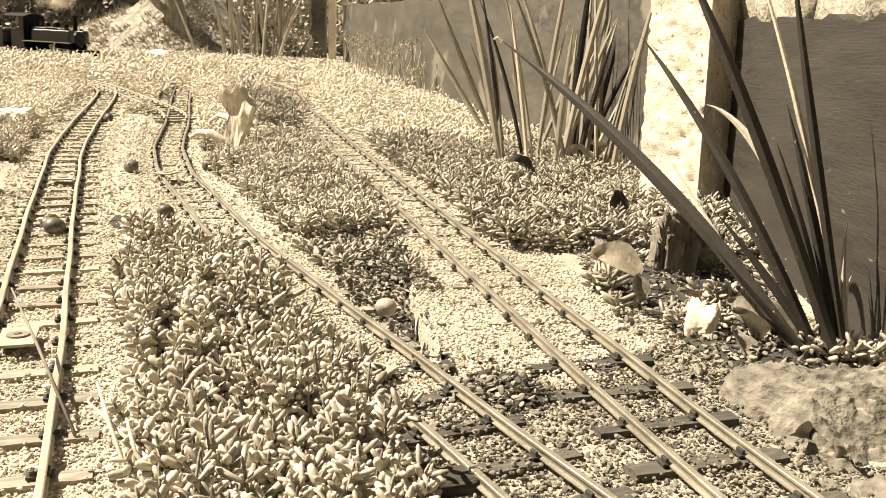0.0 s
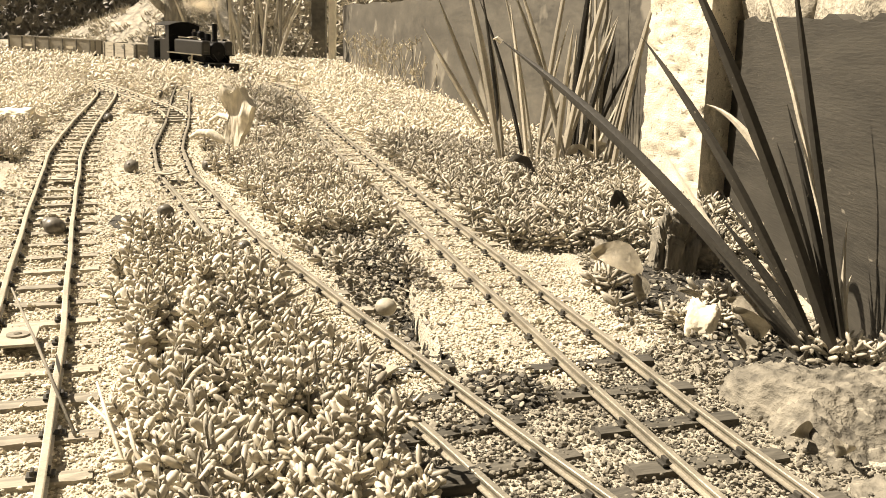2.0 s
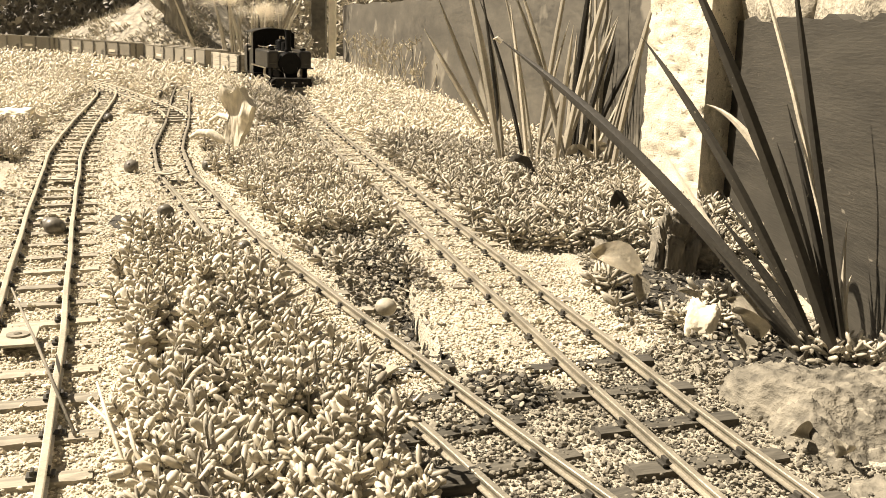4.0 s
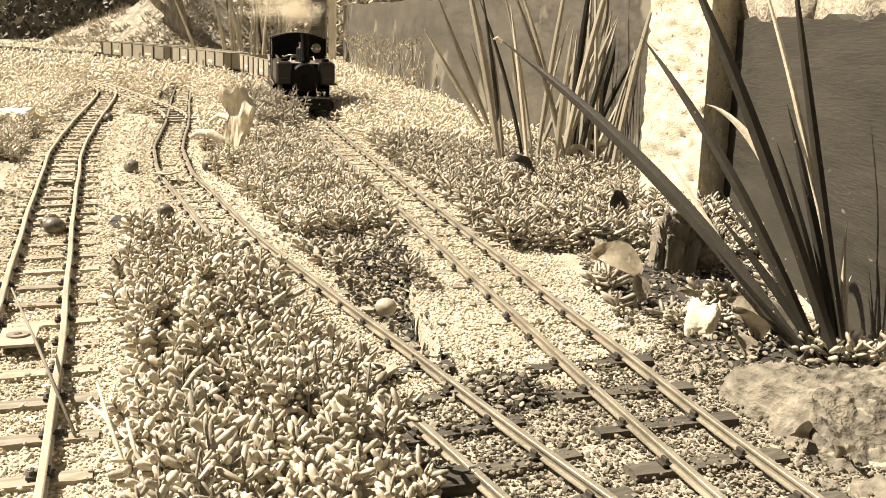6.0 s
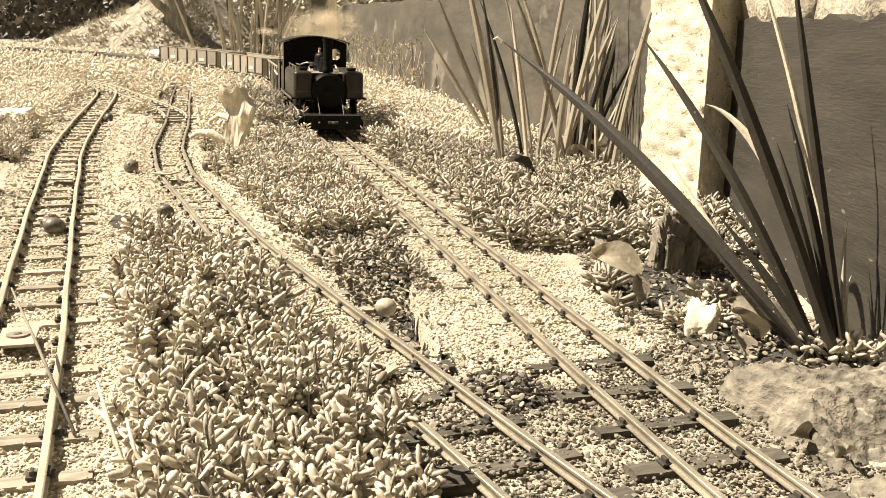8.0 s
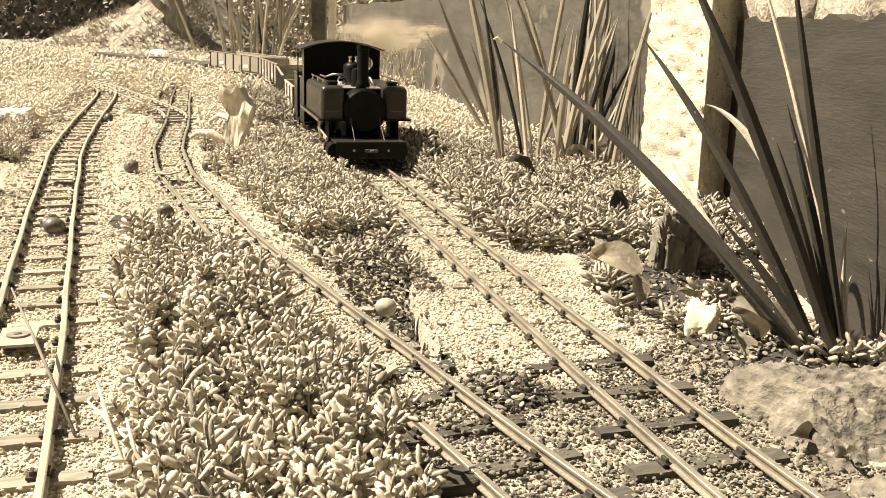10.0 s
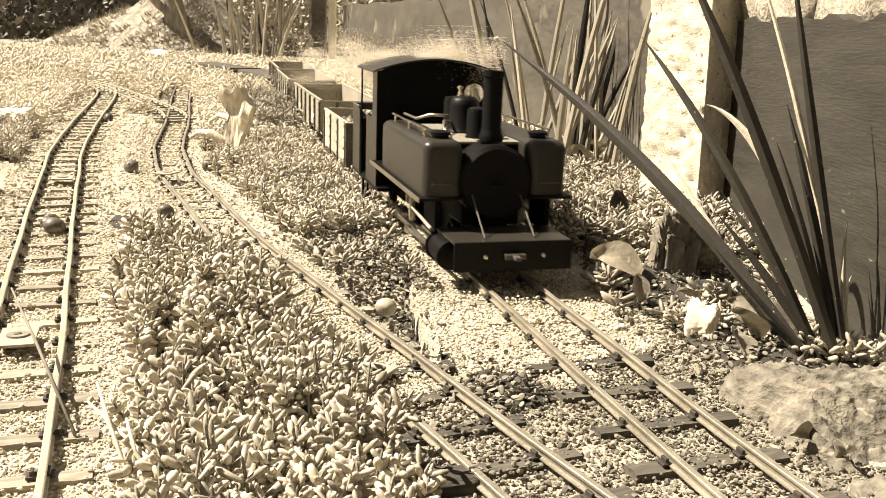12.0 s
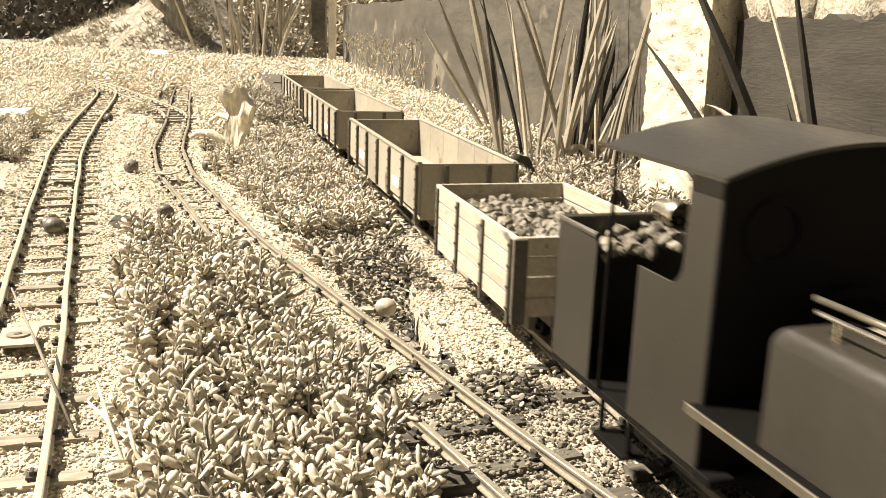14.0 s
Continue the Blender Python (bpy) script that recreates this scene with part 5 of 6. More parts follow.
# ---- sword-leaved plants ----
def sword(root, name, pts, width, mat, label="", fold=0.35, seg=18, origin=(0, 0, 0)):
    """A long leaf through three or four points: tapered, folded along its middle, with thickness."""
    pts = [Vector(q) for q in pts]
    n = len(pts) - 1
    line = []
    for i in range(seg + 1):
        t = i / seg
        q = [p.copy() for p in pts]
        while len(q) > 1:
            q = [a.lerp(b, t) for a, b in zip(q, q[1:])]
        line.append(q[0])
    bm = bmesh.new()
    rings = []
    for i, c in enumerate(line):
        t = i / seg
        d = (line[min(i + 1, seg)] - line[max(i - 1, 0)]).normalized()
        toward = (Vector(EYE) - Vector(origin) - c).normalized()
        across = d.cross(toward).normalized()
        up = across.cross(d).normalized()
        w = 0.8 * width * (0.75 + 0.5 * t if t < 0.4 else 0.95 * (1 - ((t - 0.4) / 0.6) ** 2.2)) + 0.0001
        th = 0.0007 * (1 - 0.8 * t)
        prof = [(-w, 0), (-w * 0.5, -w * fold * 0.6), (0, -w * fold), (w * 0.5, -w * fold * 0.6), (w, 0), (w * 0.5, -w * fold * 0.6 - th), (0, -w * fold - th * 1.6), (-w * 0.5, -w * fold * 0.6 - th)]
        rings.append([bm.verts.new(c + across * u - up * v) for u, v in prof])
    k = 8
    for a, b in zip(rings, rings[1:]):
        for i in range(k):
            bm.faces.new((a[i], a[(i + 1) % k], b[(i + 1) % k], b[i]))
    bm.faces.new(rings[0])
    bm.faces.new(rings[-1][::-1])
    bmesh.ops.recalc_face_normals(bm, faces=bm.faces)
    return part(name, bm, mat, root, label, smooth=35)


def near_sword_plant():
    root = empty("sword_leaf_plant")
    b = (0.2095, 0.470, 0.004)

    def leaf(tip, mid, width, mat=BLADE, off=(0, 0), label="", fold=0.35):
        foot = (b[0] + off[0], b[1] + off[1], 0.002)
        c = [2 * m - 0.5 * (f + t) for f, m, t in zip(foot, mid, tip)]
        return sword(root, "leaf", [foot, c, tip], width, mat, label, fold)

    leaf((0.1173, 0.50, 0.2150), (0.1560, 0.482, 0.132), 0.0044, off=(0.002, 0))
    leaf((0.1103, 0.55, 0.1742), (0.1540, 0.50, 0.1010), 0.0036, off=(-0.004, 0.01))
    leaf((0.1715, 0.50, 0.2280), (0.1945, 0.49, 0.1120), 0.0032, off=(0.006, 0.004))
    leaf((0.1640, 0.54, 0.2280), (0.1924, 0.505, 0.1213), 0.0020, BLADE_DRY, off=(0.010, 0.02), label="pale dry leaf")
    leaf((0.2182, 0.50, 0.0793), (0.2160, 0.49, 0.042), 0.0018, BLADE_MID, off=(0.012, 0.012))
    leaf((0.2215, 0.495, 0.050), (0.2185, 0.49, 0.028), 0.0014, BLADE_DRY, off=(0.013, 0.012))
    leaf((0.1376, 0.60, 0.107), (0.1667, 0.56, 0.0568), 0.0022, BLADE_DRY, off=(-0.010, 0.05), label="pale dry leaf")
    leaf((0.1506, 0.55, 0.1369), (0.1830, 0.52, 0.0990), 0.0034, BLADE_DRY, off=(0.004, 0.015), label="pale dry leaf")
    leaf((0.148, 0.50, 0.062), (0.176, 0.485, 0.030), 0.0020, BLADE, off=(-0.006, 0))
    leaf((0.158, 0.53, 0.088), (0.182, 0.50, 0.050), 0.0022, BLADE, off=(-0.002, 0.01))
    leaf((0.187, 0.51, 0.100), (0.197, 0.49, 0.055), 0.0024, BLADE_DRY, off=(0.004, 0.012), label="pale dry leaf")
    leaf((0.176, 0.50, 0.120), (0.192, 0.485, 0.066), 0.0030, BLADE, off=(0.001, 0.006))
    leaf((0.196, 0.50, 0.072), (0.203, 0.485, 0.035), 0.0026, BLADE_DRY, off=(0.006, 0.008))
    leaf((0.168, 0.50, 0.110), (0.190, 0.485, 0.060), 0.0036, BLADE, off=(-0.001, 0.004))
    leaf((0.183, 0.51, 0.140), (0.199, 0.49, 0.070), 0.0034, BLADE, off=(0.003, 0.006))
    leaf((0.150, 0.51, 0.080), (0.181, 0.49, 0.040), 0.0032, BLADE, off=(-0.004, 0.004))
    leaf((0.205, 0.51, 0.090), (0.209, 0.49, 0.045), 0.0026, BLADE, off=(0.008, 0.008))
    return tagged(root, "sword-leaved plant with dark stiff arching leaves and pale dry ones", "plant", group="sword-leaved plants")


near_sword_plant()


def arching_leaf():
    """The long leaf that hangs over the main line, and is brushed aside by the engine."""
    root = empty("overhanging_leaf", pose(0.196, 0.474, 0.004))
    foot, mid, tip = Vector((0, 0, 0)), Vector((-0.0705, 0.086, 0.0900)), Vector((-0.1604, 0.186, 0.1682))
    sword(root, "leaf_blade", [foot, mid * 2 - (foot + tip) * 0.5, tip], 0.0058, BLADE, "", 0.4, 26, (0.196, 0.474, 0.004))
    bm = tube(bmesh.new(), [tip + Vector((0.001, 0, -0.002)), tip + Vector((-0.002, 0, 0.001)), tip + Vector((-0.005, 0, 0.0))], [0.0022, 0.0014, 0.0004], 6)
    part("dry_tip", bm, BLADE_DRY, root, "frayed pale dry tip")
    tagged(root, "long dark sword leaf arching over the main line", "leaf")
    rest = root.matrix_basis.copy()
    axis = Vector((0.35, 0.25, 0.9)).normalized()
    rows = []
    for t, a in ((0.0, 0), (12.0, 0), (12.3, -1), (12.6, -6), (13.0, -19), (13.3, -30), (13.6, -40), (14.0, -44)):
        rows.append((t, Matrix.Translation(rest.translation) @ Matrix.Rotation(radians(a), 4, axis)))
    DRIFTING.append((root, rows))


arching_leaf()


def reed_clump(name, cx, cy, spread, n, height, width, seed, label, lean=0.0, dry=0.15):
    root = empty(name)
    rng = random.Random(seed)
    for k in range(n):
        a = rng.uniform(-1, 1)
        x, y = cx + a * spread + rng.uniform(-0.01, 0.01), cy + rng.uniform(-0.06, 0.06)
        foot = (x, y, at(x, y) - 0.004)
        h = height * rng.uniform(0.55, 1.25)
        out = (a * 0.25 + lean + rng.gauss(0, 0.20)) * h
        dy = rng.gauss(0, 0.10) * h
        mid = (x + out * 0.35, y + dy * 0.4, foot[2] + h * 0.55)
        bow = rng.gauss(0, 0.02) * h
        tip = (x + out + bow, y + dy, foot[2] + h)
        sword(root, "leaf", [foot, mid, tip], width * rng.uniform(0.55, 1.25), BLADE_DRY if rng.random() < dry else (BLADE_MID if rng.random() < 0.85 else BLADE), seg=9)
    return tagged(root, label, "plant", group="sword-leaved plants")


clump = reed_clump("reed_plant", 0.122, 1.075, 0.072, 37, 0.235, 0.0040, 5, "dense clump of upright sword leaves before the dark wall")
sword(clump, "leaf", [(0.068, 1.33, at(0.068, 1.33)), (0.005, 1.34, 0.13), (-0.0347, 1.35, 0.1949)], 0.0050, BLADE_DRY, "broad pale dry leaf bent outwards", seg=12)
sword(clump, "leaf", [(0.072, 1.31, at(0.072, 1.31)), (0.03, 1.31, 0.13), (-0.02, 1.30, 0.245)], 0.0046, BLADE_MID, seg=12)
sword(clump, "leaf", [(0.155, 1.20, at(0.155, 1.2)), (0.20, 1.2, 0.12), (0.215, 1.2, 0.225)], 0.0040, BLADE_MID, seg=12)
sword(clump, "leaf", [(0.115, 1.20, at(0.115, 1.2)), (0.15, 1.2, 0.12), (0.19, 1.2, 0.25)], 0.0040, BLADE_MID, seg=12)
reed_clump("reed_plant", -0.73, 3.62, 0.10, 22, 0.36, 0.0075, 6, "clump of thin upright leaves beside the far bend", -0.05, 0.7)
sword(empty("fallen_leaf"), "blade", [(-0.83, 3.2, 0.10), (-0.86, 3.2, 0.20), (-0.93, 3.2, 0.36)], 0.006, BLADE_DRY, seg=10)
for ob in list(scene.objects):
    if ob.name.startswith("fallen_leaf"):
        tagged(ob, "single pale dry leaf leaning over the far bend", "leaf")


def weeds():
    """Thin dry flower stalks along the foot of the wall."""
    for k, (x, y, h) in enumerate([(-0.125, 2.25, 0.105), (-0.09, 2.15, 0.11), (-0.17, 2.4, 0.08), (-0.24, 2.6, 0.08), (-0.05, 2.0, 0.07), (-0.27, 2.8, 0.09), (-0.20, 2.5, 0.09), (-0.15, 2.2, 0.07)]):
        root = empty("dry_weed", pose(x, y, at(x, y)))
        rng = random.Random(k)
        bm = bmesh.new()
        for j in range(5):
            a = rng.uniform(-0.25, 0.25)
            top = Vector((a * h + 0.01 * rng.uniform(-1, 1), 0.01 * rng.uniform(-1, 1), h * rng.uniform(0.7, 1.1)))
            top = top * 1.35
            tube(bm, [(0, 0, 0), top * 0.5 + Vector((0.004, 0, 0)), top], [0.0016, 0.0012, 0.0006], 5)
            for i in range(9):
                e = top + Vector((rng.gauss(0, 0.007), rng.gauss(0, 0.006), rng.gauss(0, 0.008)))
                tube(bm, [top - Vector((0, 0, 0.01)), e], [0.0006, 0.0014], 4)
        part("stalk", bm, BLADE_DRY, root)
        tagged(root, "thin branching dry weed at the wall's foot", "weed", group="dry weeds")


weeds()


# ---- stones, wood and litter ----
def rock(name, x, y, z, size, mat, label, seed, sub=4, facets=0.35, category="rock", turn=0, tilt=0, boxy=0.62):
    bm = bmesh.new()
    bmesh.ops.create_icosphere(bm, subdivisions=sub, radius=1)
    o = Vector((seed * 7.1, seed * 3.3, seed))
    for v in bm.verts:
        c = v.co.copy()
        box_like = Vector([math.copysign(abs(q) ** boxy, q) for q in c])
        k = 1 + facets * noise.noise(c * 1.6 + o) + 0.5 * facets * abs(noise.noise(c * 4.0 + o)) + 0.25 * facets * noise.noise(c * 9 + o) - 0.22 * facets * max(0, 0.25 - abs(noise.noise(c * 3.1 - o))) * 4 * (sub > 3) + 0.12 * facets * noise.noise(c * 24 + o)
        v.co = Vector((box_like.x * size[0], box_like.y * size[1], box_like.z * size[2])) * k
    ob = part(name, bm, mat, m=pose(x, y, z, tilt, 0, turn), smooth=32)
    return tagged(ob, label, category)


def edge_rock():
    """A big craggy block beside the main line: broken steps falling towards the track, split by cracks."""
    nx, ny = 130, 110
    gx, gy = np.meshgrid(np.linspace(0.112, 0.30, nx), np.linspace(0.285, 0.450, ny))
    x, y = gx.ravel(), gy.ravel()
    foot = np.interp(y, [0.28, 0.322, 0.348, 0.363, 0.397, 0.415, 0.45], [0.172, 0.166, 0.158, 0.150, 0.139, 0.129, 0.134])
    z = np.empty(len(x))
    for i, (a, b) in enumerate(zip(x, y)):
        p = Vector((a, b, 0))
        ragged = 0.005 * noise.noise(p * 45 + Vector((0, 0, 1))) + 0.002 * noise.noise(p * 150 + Vector((0, 0, 4)))
        u = a - foot[i] + ragged
        # broken planes: the side to the track, two front facets, the top and the back
        planes = (1.5 * u, 0.0085 + 0.36 * (b - 0.335) + 0.10 * (a - 0.15), 0.016 + 0.55 * (b - 0.385) - 0.16 * (a - 0.20), 0.0205 + 0.04 * (a - 0.16) - 0.05 * (b - 0.40), 2.2 * (0.436 - b + ragged))
        h = min(planes) + 0.0048 * noise.noise(p * 42 + Vector((3, 0, 0))) + 0.0042 * abs(noise.noise(p * 90)) + 0.0018 * noise.noise(p * 230) + 0.0009 * noise.noise(p * 600)
        split = abs(noise.noise(Vector((a * 26 + b * 30, b * 11, 11))))
        z[i] = max(-0.016, h - 0.009 * max(0.0, 0.05 - split) / 0.05)
    i = (np.arange(ny - 1)[:, None] * nx + np.arange(nx - 1)[None]).ravel()
    f = np.vstack([np.stack([i, i + 1, i + nx + 1], 1), np.stack([i, i + nx + 1, i + nx], 1)])
    tagged(put("edge_rock", arrays("edge_rock", np.stack([x, y, z], 1), f), ROCK), "large craggy pale rock beside the main line", "rock")


edge_rock()
rock("edge_rock", 0.163, 0.322, -0.008, (0.015, 0.018, 0.013), ROCK, "lower rough rock beside the main line", 2, 5, 0.5)
rock("edge_rock", 0.245, 0.432, 0.008, (0.020, 0.02, 0.028), ROCK, "smooth rock at the foot of the slab", 3, 4, 0.2)
rock("split_rock", 0.164, 0.655, 0.022, (0.012, 0.012, 0.026), ROCK_DARK, "upright dark split rock at the pillar's foot", 4, 5, 0.8, boxy=0.4)
rock("split_rock", 0.184, 0.665, 0.020, (0.013, 0.012, 0.024), ROCK, "upright rough rock leaning on the dark split one", 9, 5, 0.8, boxy=0.4, tilt=-8)
rock("split_rock", 0.119, 0.665, 0.018, (0.010, 0.010, 0.013), ROCK_DARK, "small dark rock beside the main line", 12, 4, 0.4)
rock("white_stone", 0.1465, 0.508, 0.018, (0.0085, 0.0045, 0.0115), QUARTZ, "bright white angular stone among leaf litter", 23, 4, 0.42, turn=-25, tilt=-20, boxy=0.62)
rock("white_stone", -0.94, 3.12, 0.118, (0.035, 0.03, 0.026), QUARTZ, "white angular stone on the far verge", 6, 3, 0.45)
rock("white_stone", -0.578, 1.275, 0.060, (0.025, 0.018, 0.013), QUARTZ, "flat white stone beside the line", 7, 4, 0.4)
rock("flat_stone", -0.21, 1.155, 0.036, (0.017, 0.012, 0.006), PEBBLE, "flat brown stone among succulents", 8, 3, 0.3)
rock("pebble", -0.0317, 0.517, 0.0195, (0.0062, 0.0056, 0.0052), PEBBLE, "smooth egg-shaped pale pebble", 9, 4, 0.04, category="pebble", boxy=1.0)
rock("pebble", -0.215, 0.662, 0.030, (0.006, 0.005, 0.0045), PEBBLE, "smooth pale pebble in the cushion", 10, 4, 0.04, category="pebble", boxy=1.0)
rock("flat_stone", -0.195, 1.17, 0.039, (0.010, 0.007, 0.004), PEBBLE, "small pale stone among succulents", 11, 3, 0.3)


rock("wood_block", 0.005, 0.322, 0.005, (0.0105, 0.0070, 0.0055), SLEEPER_DARK, "dark broken end of an old sleeper beside the rail", 15, 3, 0.25, category="wood", turn=20, boxy=0.35)


def seed_pod(x, y, r, label):
    bm = lathe(bmesh.new(), [(0, -r * 0.8), (r * 0.55, -r * 0.68), (r * 0.92, -r * 0.3), (r, 0.05 * r), (r * 0.86, r * 0.45), (r * 0.5, r * 0.72), (r * 0.16, r * 0.80), (r * 0.14, r * 0.9), (0, r * 0.9)], None, 20)
    for v in bm.verts:
        v.co *= 1 + 0.05 * noise.noise(v.co * 150 + Vector((x * 40, 0, 0)))
        a = math.atan2(v.co.y, v.co.x)
        v.co *= 1 - 0.03 * max(0, math.cos(3 * a)) ** 6
    rng = random.Random(x)
    ob = part("seed_pod", bm, NUT, m=pose(x, y, at(x, y) + r * 0.75, rng.uniform(-60, 60), rng.uniform(-60, 60), rng.uniform(0, 360)), smooth=60)
    tagged(ob, label, "seed pod", group="fallen seed pods")


seed_pod(-0.2945, 0.697, 0.0086, "dark round seed pod lying between the rails")
seed_pod(-0.308, 0.715, 0.0060, "dark round seed pod lying against the rail")
seed_pod(-0.234, 0.776, 0.0074, "dark split seed pod on pale gravel")
seed_pod(-0.150, 0.690, 0.0055, "dark round seed pod lying between the rails")
seed_pod(-0.3364, 1.00, 0.0082, "dark round seed pod on pale gravel")
seed_pod(-0.2617, 1.034, 0.0082, "brown round seed pod beside the rail")
seed_pod(-0.5144, 1.435, 0.0080, "dark round seed pod between the rails")
seed_pod(-0.575, 1.885, 0.0105, "dark round seed pod beside the crossover")


def driftwood():
    root = empty("driftwood", pose(-0.247, 1.125, 0.034, 0, 0, -18))
    outline = [(-0.005, -0.004), (-0.0135, 0.025), (-0.011, 0.049), (-0.018, 0.070), (-0.0145, 0.084), (-0.004, 0.074), (0.008, 0.082), (0.014, 0.070), (0.025, 0.060), (0.021, 0.045), (0.0105, 0.025), (0.005, -0.004)]
    bm = plate([outline], 0.013, Matrix.Rotation(math.pi / 2, 4, "X"))
    bmesh.ops.triangulate(bm, faces=bm.faces)
    for _ in range(4):
        bmesh.ops.subdivide_edges(bm, edges=[e for e in bm.edges if e.calc_length() > 0.003], cuts=1)
        bmesh.ops.triangulate(bm, faces=bm.faces)
    bm.normal_update()
    for v in bm.verts:
        g = Vector((v.co.x * 90, v.co.y * 90, v.co.z * 30))
        v.co += v.normal * (0.0035 * noise.noise(g) + 0.0012 * noise.noise(g * 3.1)) + Vector((0, 0.006 * noise.noise(v.co * 40), 0))
    part("stump", bm, TIMBER, root, smooth=40)
    bm = tube(bmesh.new(), [(-0.002, -0.006, 0.003), (-0.014, -0.012, 0.018), (-0.030, -0.014, 0.027), (-0.048, -0.012, 0.027), (-0.064, -0.006, 0.020)], [0.0042, 0.005, 0.0052, 0.0042, 0.0022], 10)
    part("root", bm, TIMBER, root, smooth=60)
    bm = tube(bmesh.new(), [(-0.010, -0.004, 0.030), (-0.022, 0.016, 0.044), (-0.040, 0.022, 0.046), (-0.056, 0.024, 0.038)], [0.003, 0.004, 0.0036, 0.0018], 10)
    part("root", bm, TIMBER, root, smooth=60)
    tagged(root, "pale weathered driftwood stump standing among succulents", "driftwood")


driftwood()


def dead_leaf(x, y, z, size, seed, label, mat=None, rx=0, ry=0, rz=0, bend=0.5):
    rng = random.Random(seed)
    n, k = 12, 7
    bm = bmesh.new()
    grid = []
    for i in range(n + 1):
        t = i / n
        w = size * 0.36 * math.sin(math.pi * min(1, t * 0.94 + 0.05)) ** 0.8
        row = []
        for j in range(k):
            u = (j / (k - 1) - 0.5) * 2
            zz = bend * size * (0.25 * u * u + 0.25 * math.sin(t * 3.0)) + 0.05 * size * noise.noise(Vector((t * 4, u * 2, seed)))
            row.append(bm.verts.new((u * w * (1 + 0.15 * noise.noise(Vector((t * 5, 0, seed)))), (t - 0.5) * size, zz)))
        grid.append(row)
    for a, b in zip(grid, grid[1:]):
        for j in range(k - 1):
            bm.faces.new((a[j], a[j + 1], b[j + 1], b[j]))
    g = bmesh.ops.solidify(bm, geom=bm.faces[:], thickness=0.0004)
    ob = part("dead_leaf", bm, mat or LITTER, m=pose(x, y, z, rx, ry, rz), smooth=50)
    tagged(ob, label, "leaf", group="fallen leaves")


dead_leaf(0.108, 0.575, 0.032, 0.034, 1, "large curled pale dead leaf beside the main line", BLADE_DRY, 20, -30, 60, 0.8)
dead_leaf(0.118, 0.550, 0.026, 0.018, 2, "round dry dead leaf standing among succulents", LITTER, 60, 10, 20)
dead_leaf(0.150, 0.545, 0.020, 0.022, 3, "curled dry dead leaf in the litter", LITTER, 30, 20, 80)
dead_leaf(0.168, 0.500, 0.018, 0.030, 4, "broad dead leaf beside the white stone", LITTER, 40, 0, 120)
dead_leaf(0.176, 0.520, 0.018, 0.030, 5, "broad dead leaf beside the white stone", LITTER, 30, -30, 40)
dead_leaf(0.158, 0.478, 0.014, 0.026, 6, "brown dead leaf at the plant's foot", LITTER, 20, 30, 10)
dead_leaf(0.185, 0.500, 0.020, 0.030, 7, "brown dead leaf at the plant's foot", LITTER, 50, 30, 70)
dead_leaf(0.150, 0.366, 0.010, 0.013, 8, "curled dead leaf against the rock", LITTER, 20, -50, 100, 1.0)
dead_leaf(0.160, 0.348, 0.010, 0.012, 9, "curled dead leaf against the rock", LITTER, 40, -20, 160, 0.9)
dead_leaf(0.074, 0.925, 0.050, 0.030, 10, "curled dark dead leaf on the succulents", IRON, 30, 20, 80, 0.9)
dead_leaf(0.146, 1.02, 0.050, 0.036, 11, "pale curled dead leaf on the succulents", BLADE_DRY, 10, 20, 60, 0.9)
dead_leaf(0.165, 1.08, 0.055, 0.040, 12, "brown curled dead leaf on the succulents", LITTER, 20, -20, 130, 0.9)
dead_leaf(0.140, 0.76, 0.044, 0.024, 13, "dark standing dead leaf among succulents", IRON, 80, 0, 20, 0.6)


def loose_litter():
    """Small dark round leaves fallen under the sword plant and in the hollow."""
    rng = np.random.default_rng(5)
    n = 2300
    x, y = rng.uniform(0.10, 0.225, n), rng.uniform(0.425, 0.72, n)
    d3, s3 = LINE_3.distance(x, y)
    keep = (s3 > 0) & (d3 > 0.045)
    x2, y2 = rng.normal(-0.019, 0.006, 420), rng.normal(0.525, 0.035, 420)
    x2 = x2 - (y2 - 0.51) * 0.28
    x3, y3 = rng.normal(0.028, 0.014, 260), rng.normal(0.418, 0.013, 260)
    x4, y4 = rng.uniform(-0.10, 0.03, 5200), rng.uniform(0.575, 0.76, 5200)
    (e2, t2), (e3, t3) = LINE_2.distance(x4, y4), LINE_3.distance(x4, y4)
    patch = (t2 > 0) & (e2 > 0.036) & (t3 < 0) & (e3 > 0.043) & (y4 < 0.73 + 0.03 * lumps(x4, y4, 60))
    x4, y4 = x4[patch], y4[patch]
    x, y = np.r_[x[keep], x2, x3, x4], np.r_[y[keep], y2, y3, y4]
    n = len(x)
    z = ground_z(x, y) + rng.uniform(0.0005, 0.007, n)
    way = unit(np.stack([rng.normal(0, 1, n), rng.normal(0, 1, n), rng.normal(0, 0.35, n)], 1))
    form = leaf_form(6, [(0.2, 0.8), (0.6, 1.0), (0.9, 0.6)])
    v = form[0].copy()
    v[:, 1] *= 0.11
    data = strew("leaf_litter", (v, form[1]), np.stack([x, y, z], 1), way, rng.uniform(0.0028, 0.0052, n), rng.uniform(0.0009, 0.0017, n), rng)
    tagged(put("leaf_litter", data, FALLEN), "small fallen leaves and twigs over dark soil", "leaf litter", kind="stuff")


loose_litter()


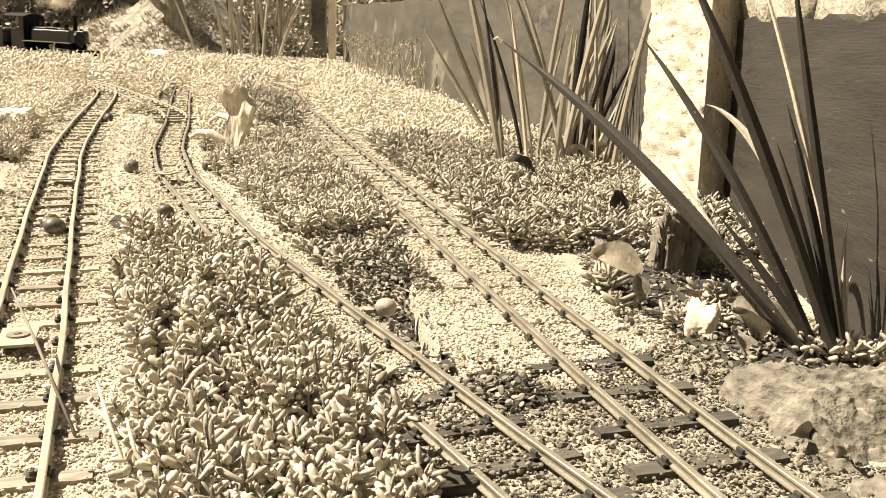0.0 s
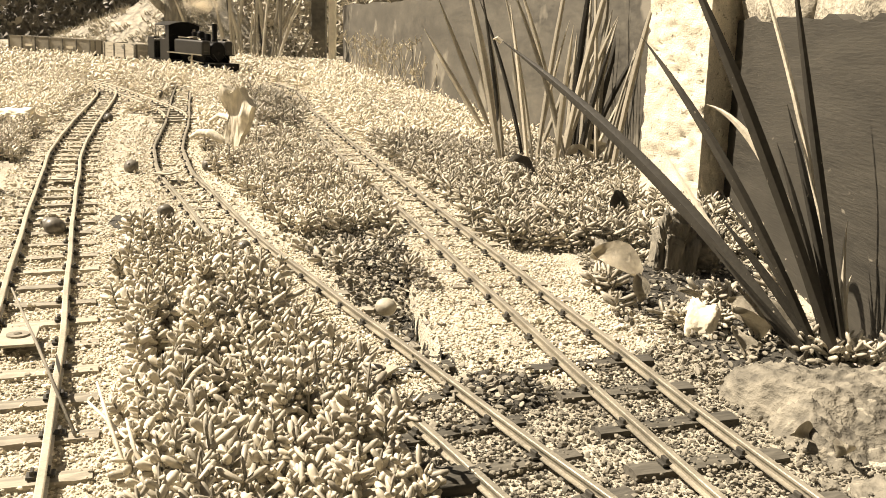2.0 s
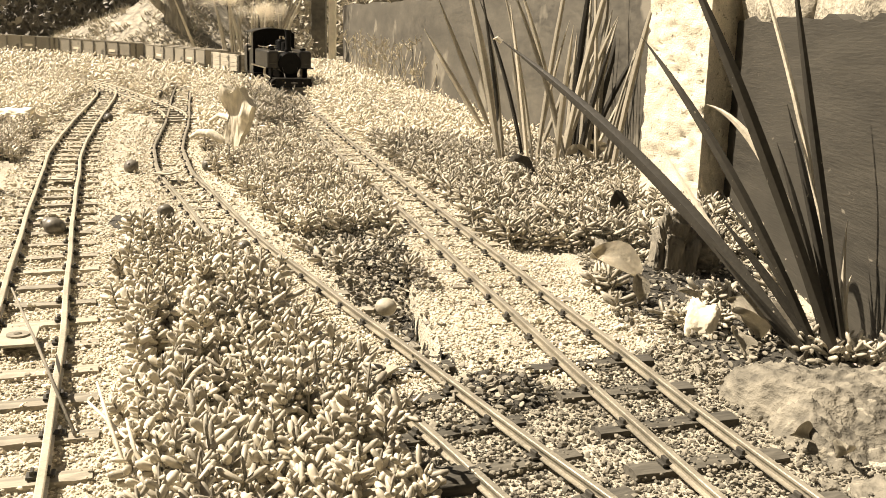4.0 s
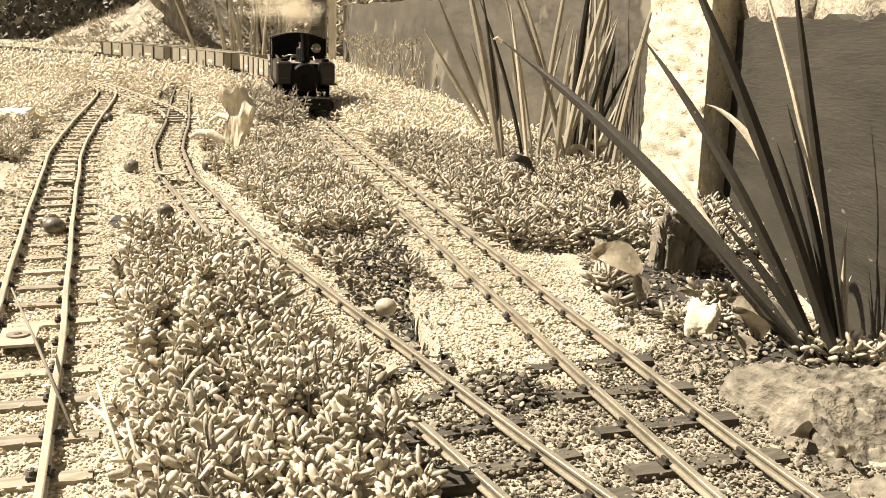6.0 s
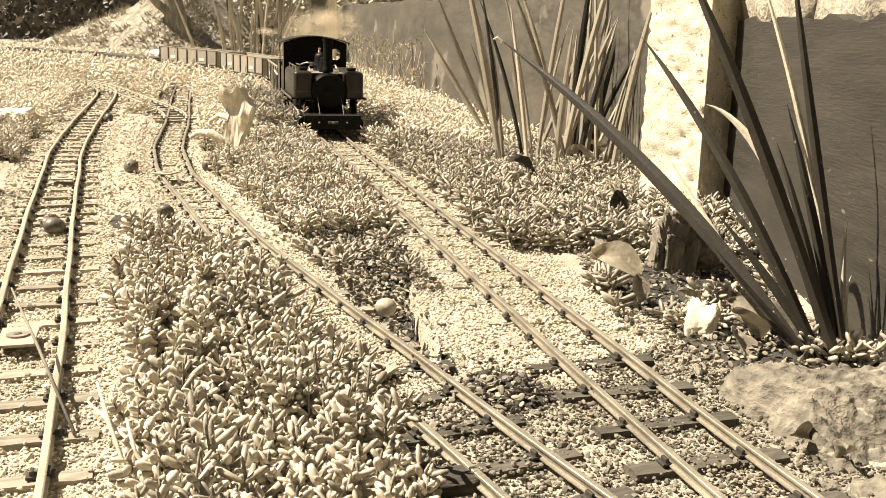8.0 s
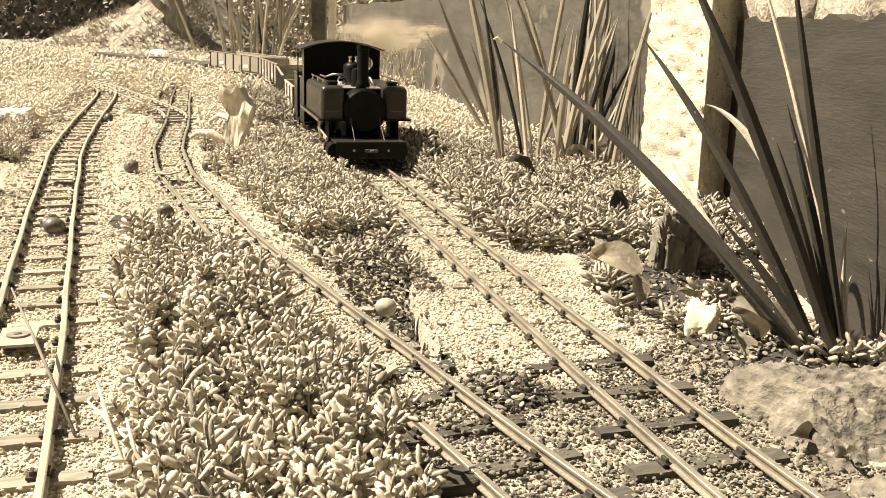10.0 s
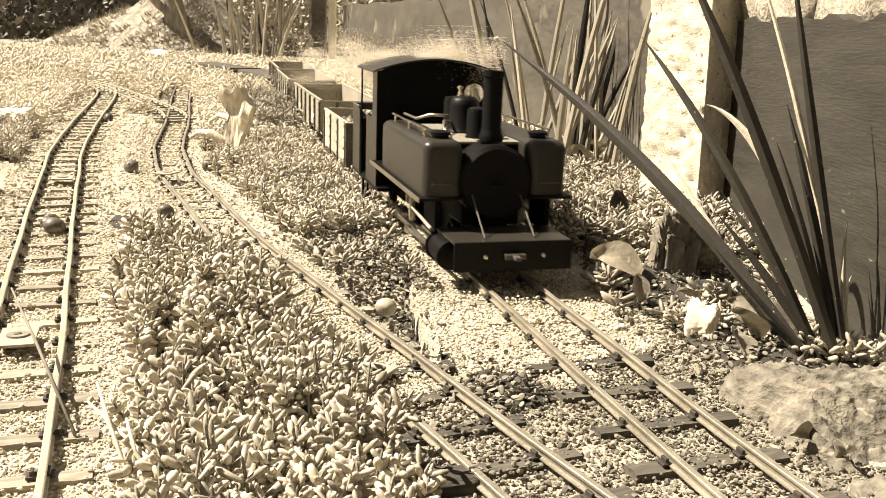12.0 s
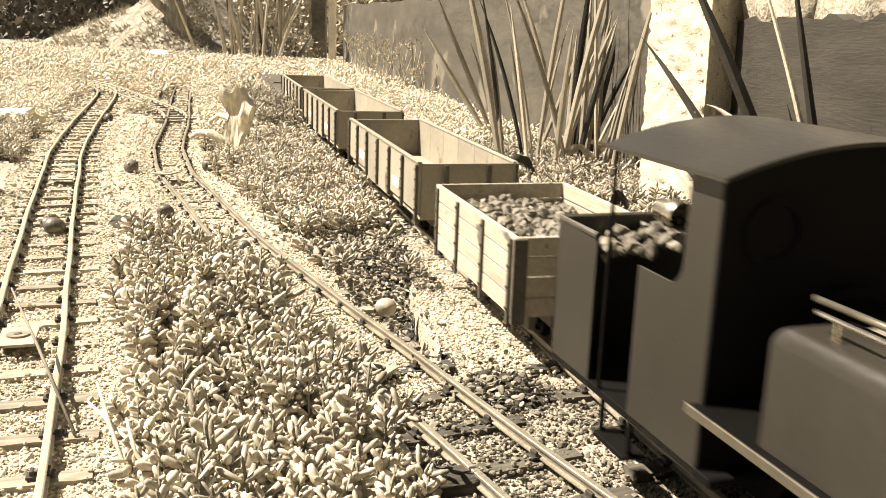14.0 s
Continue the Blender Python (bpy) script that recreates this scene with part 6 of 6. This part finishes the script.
def turnout_plate(x, y, turn, label, wx=0.013, wy=0.010):
    """A small metal plate with a screw, on the sleepers."""
    root = empty("fixing_plate", pose(x, y, float(base_z(x, y)) - 0.002, 0, 0, turn))
    part("plate", boxed(-wx, wx, -wy, wy, 0.0, 0.0016, 0.0004), PEBBLE, root)
    part("washer", lathe(bmesh.new(), [(0.002, 0.0016), (0.0055, 0.0016), (0.0055, 0.0026), (0.002, 0.0026), (0.002, 0.0016)], None, 18), SLEEPER, root)
    part("screw", lathe(bmesh.new(), [(0.0018, 0.001), (0.0018, 0.0030), (0, 0.0033)], None, 10), STEEL, root)
    tagged(root, label, "plate", group="fixing plates")


turnout_plate(-0.036, 0.430, -25, "pale square fixing plate with a screw between the rails")
turnout_plate(-0.213, 0.452, 18, "pale square fixing plate between the rails", 0.009, 0.016)
turnout_plate(-0.372, 0.905, 18, "pale fixing plate between the rails", 0.010, 0.012)
turnout_plate(-0.288, 0.965, -15, "pale fixing plate between the rails", 0.010, 0.012)


def stalk(pts, label, mat=None):
    bm = tube(bmesh.new(), pts, [0.0009, 0.0008, 0.0005][:len(pts)], 6)
    tagged(part("dry_stalk", bm, mat or BLADE_DRY, smooth=60), label, "stalk", group="dry grass stalks")


stalk([(-0.0985, 0.29, 0.006), (-0.118, 0.315, 0.030), (-0.1312, 0.34, 0.036)], "thin pale dry grass stalk leaning from the cushion")
stalk([(-0.078, 0.285, 0.006), (-0.100, 0.30, 0.024), (-0.1331, 0.335, 0.030)], "thin pale dry grass stalk leaning from the cushion")
stalk([(-0.090, 0.295, 0.006), (-0.104, 0.30, 0.026), (-0.110, 0.31, 0.034)], "thin pale dry grass stalk leaning from the cushion")
stalk([(-0.145, 0.35, 0.010), (-0.180, 0.40, 0.030), (-0.2136, 0.45, 0.043)], "thin brown twig bent across the rails", STEM)
stalk([(-0.130, 1.50, 0.070), (-0.090, 1.52, 0.077), (-0.045, 1.54, 0.084)], "thin pale straw lying on the succulent bed")


# ---- steam ----
DROP = (np.array([(1, 1, 1), (1, -1, -1), (-1, 1, -1), (-1, -1, 1)], float) * 0.00017, np.array([(0, 1, 2), (0, 3, 1), (0, 2, 3), (1, 3, 2)]))


def puff(size, seed, label, n=34000, wisps=16):
    """A billow of fine droplets, thick in a few wisps and thinning outwards."""
    rng = np.random.default_rng(seed)
    c = rng.normal(0, 0.42, (wisps, 3))
    r = rng.uniform(0.12, 0.38, (wisps, 1))
    stretch = rng.uniform(0.6, 1.6, (wisps, 3))
    k = rng.integers(0, wisps, n)
    q = (c[k] + np.clip(rng.normal(0, 0.85, (n, 3)), -1.7, 1.7) * r[k] * stretch[k]) * np.array(size)
    v, f = DROP
    pts = q[:, None] + v[None] * rng.uniform(0.6, 1.3, (n, 1, 1))
    tri = (np.arange(n)[:, None, None] * 4 + f[None]).reshape(-1, 3)
    return tagged(put("steam_puff", arrays("steam_puff", pts.reshape(-1, 3), tri, False), STEAM), label, "steam", group="steam from the engine")


def drift(root, rows):
    """Rows of seconds and place; the billow turns slowly as it goes."""
    DRIFTING.append((root, [(t, pose(x, y, z, 0, 0, 25 * math.sin(t * 0.9))) for t, x, y, z in rows]))


drift(puff((0.042, 0.032, 0.030), 1, "pale puff of steam over the chimney"), [
    (0, -1.251, 3.100, 0.287), (1, -0.982, 2.900, 0.300), (1.5, -0.802, 2.800, 0.272), (2, -0.674, 2.650, 0.271), (3, -0.537, 2.450, 0.254), (4.2, -0.387, 2.100, 0.240), (5.5, -0.281, 1.750, 0.227), (6, -0.271, 1.720, 0.223), (6.5, -0.332, 1.750, 0.222), (7, -0.273, 1.700, 0.202), (7.5, -0.220, 1.600, 0.192), (8, -0.201, 1.600, 0.206), (9.3, -0.126, 1.400, 0.190), (10.5, -0.073, 1.200, 0.182), (11, -0.049, 1.050, 0.190), (11.5, -0.041, 0.950, 0.173), (12, -0.001, 0.800, 0.155), (12.5, 0.040, 0.700, 0.159), (13, 0.051, 0.620, 0.151), (13.5, 0.115, 0.460, 0.138), (14, 0.279, 0.450, 0.257),
])
drift(puff((0.080, 0.045, 0.024), 2, "pale steam trailing behind the chimney"), [
    (0, -1.265, 3.100, 0.348), (1.5, -0.836, 2.900, 0.361), (2.5, -0.554, 2.600, 0.279), (3, -0.540, 2.500, 0.310), (4.2, -0.530, 2.300, 0.271), (5.5, -0.310, 1.800, 0.245), (6, -0.319, 1.850, 0.242), (6.5, -0.474, 2.000, 0.225), (7, -0.352, 1.850, 0.187), (7.5, -0.168, 1.650, 0.175), (8, -0.233, 1.700, 0.179), (9.3, -0.171, 1.500, 0.187), (10.5, -0.018, 1.300, 0.179), (11, -0.064, 1.150, 0.222), (11.5, -0.089, 1.050, 0.180), (12, -0.090, 1.000, 0.146), (12.5, -0.028, 0.900, 0.163), (13, -0.041, 0.950, 0.163), (13.5, 0.150, 0.470, 0.135), (14, 0.325, 0.550, 0.278),
])


motions()
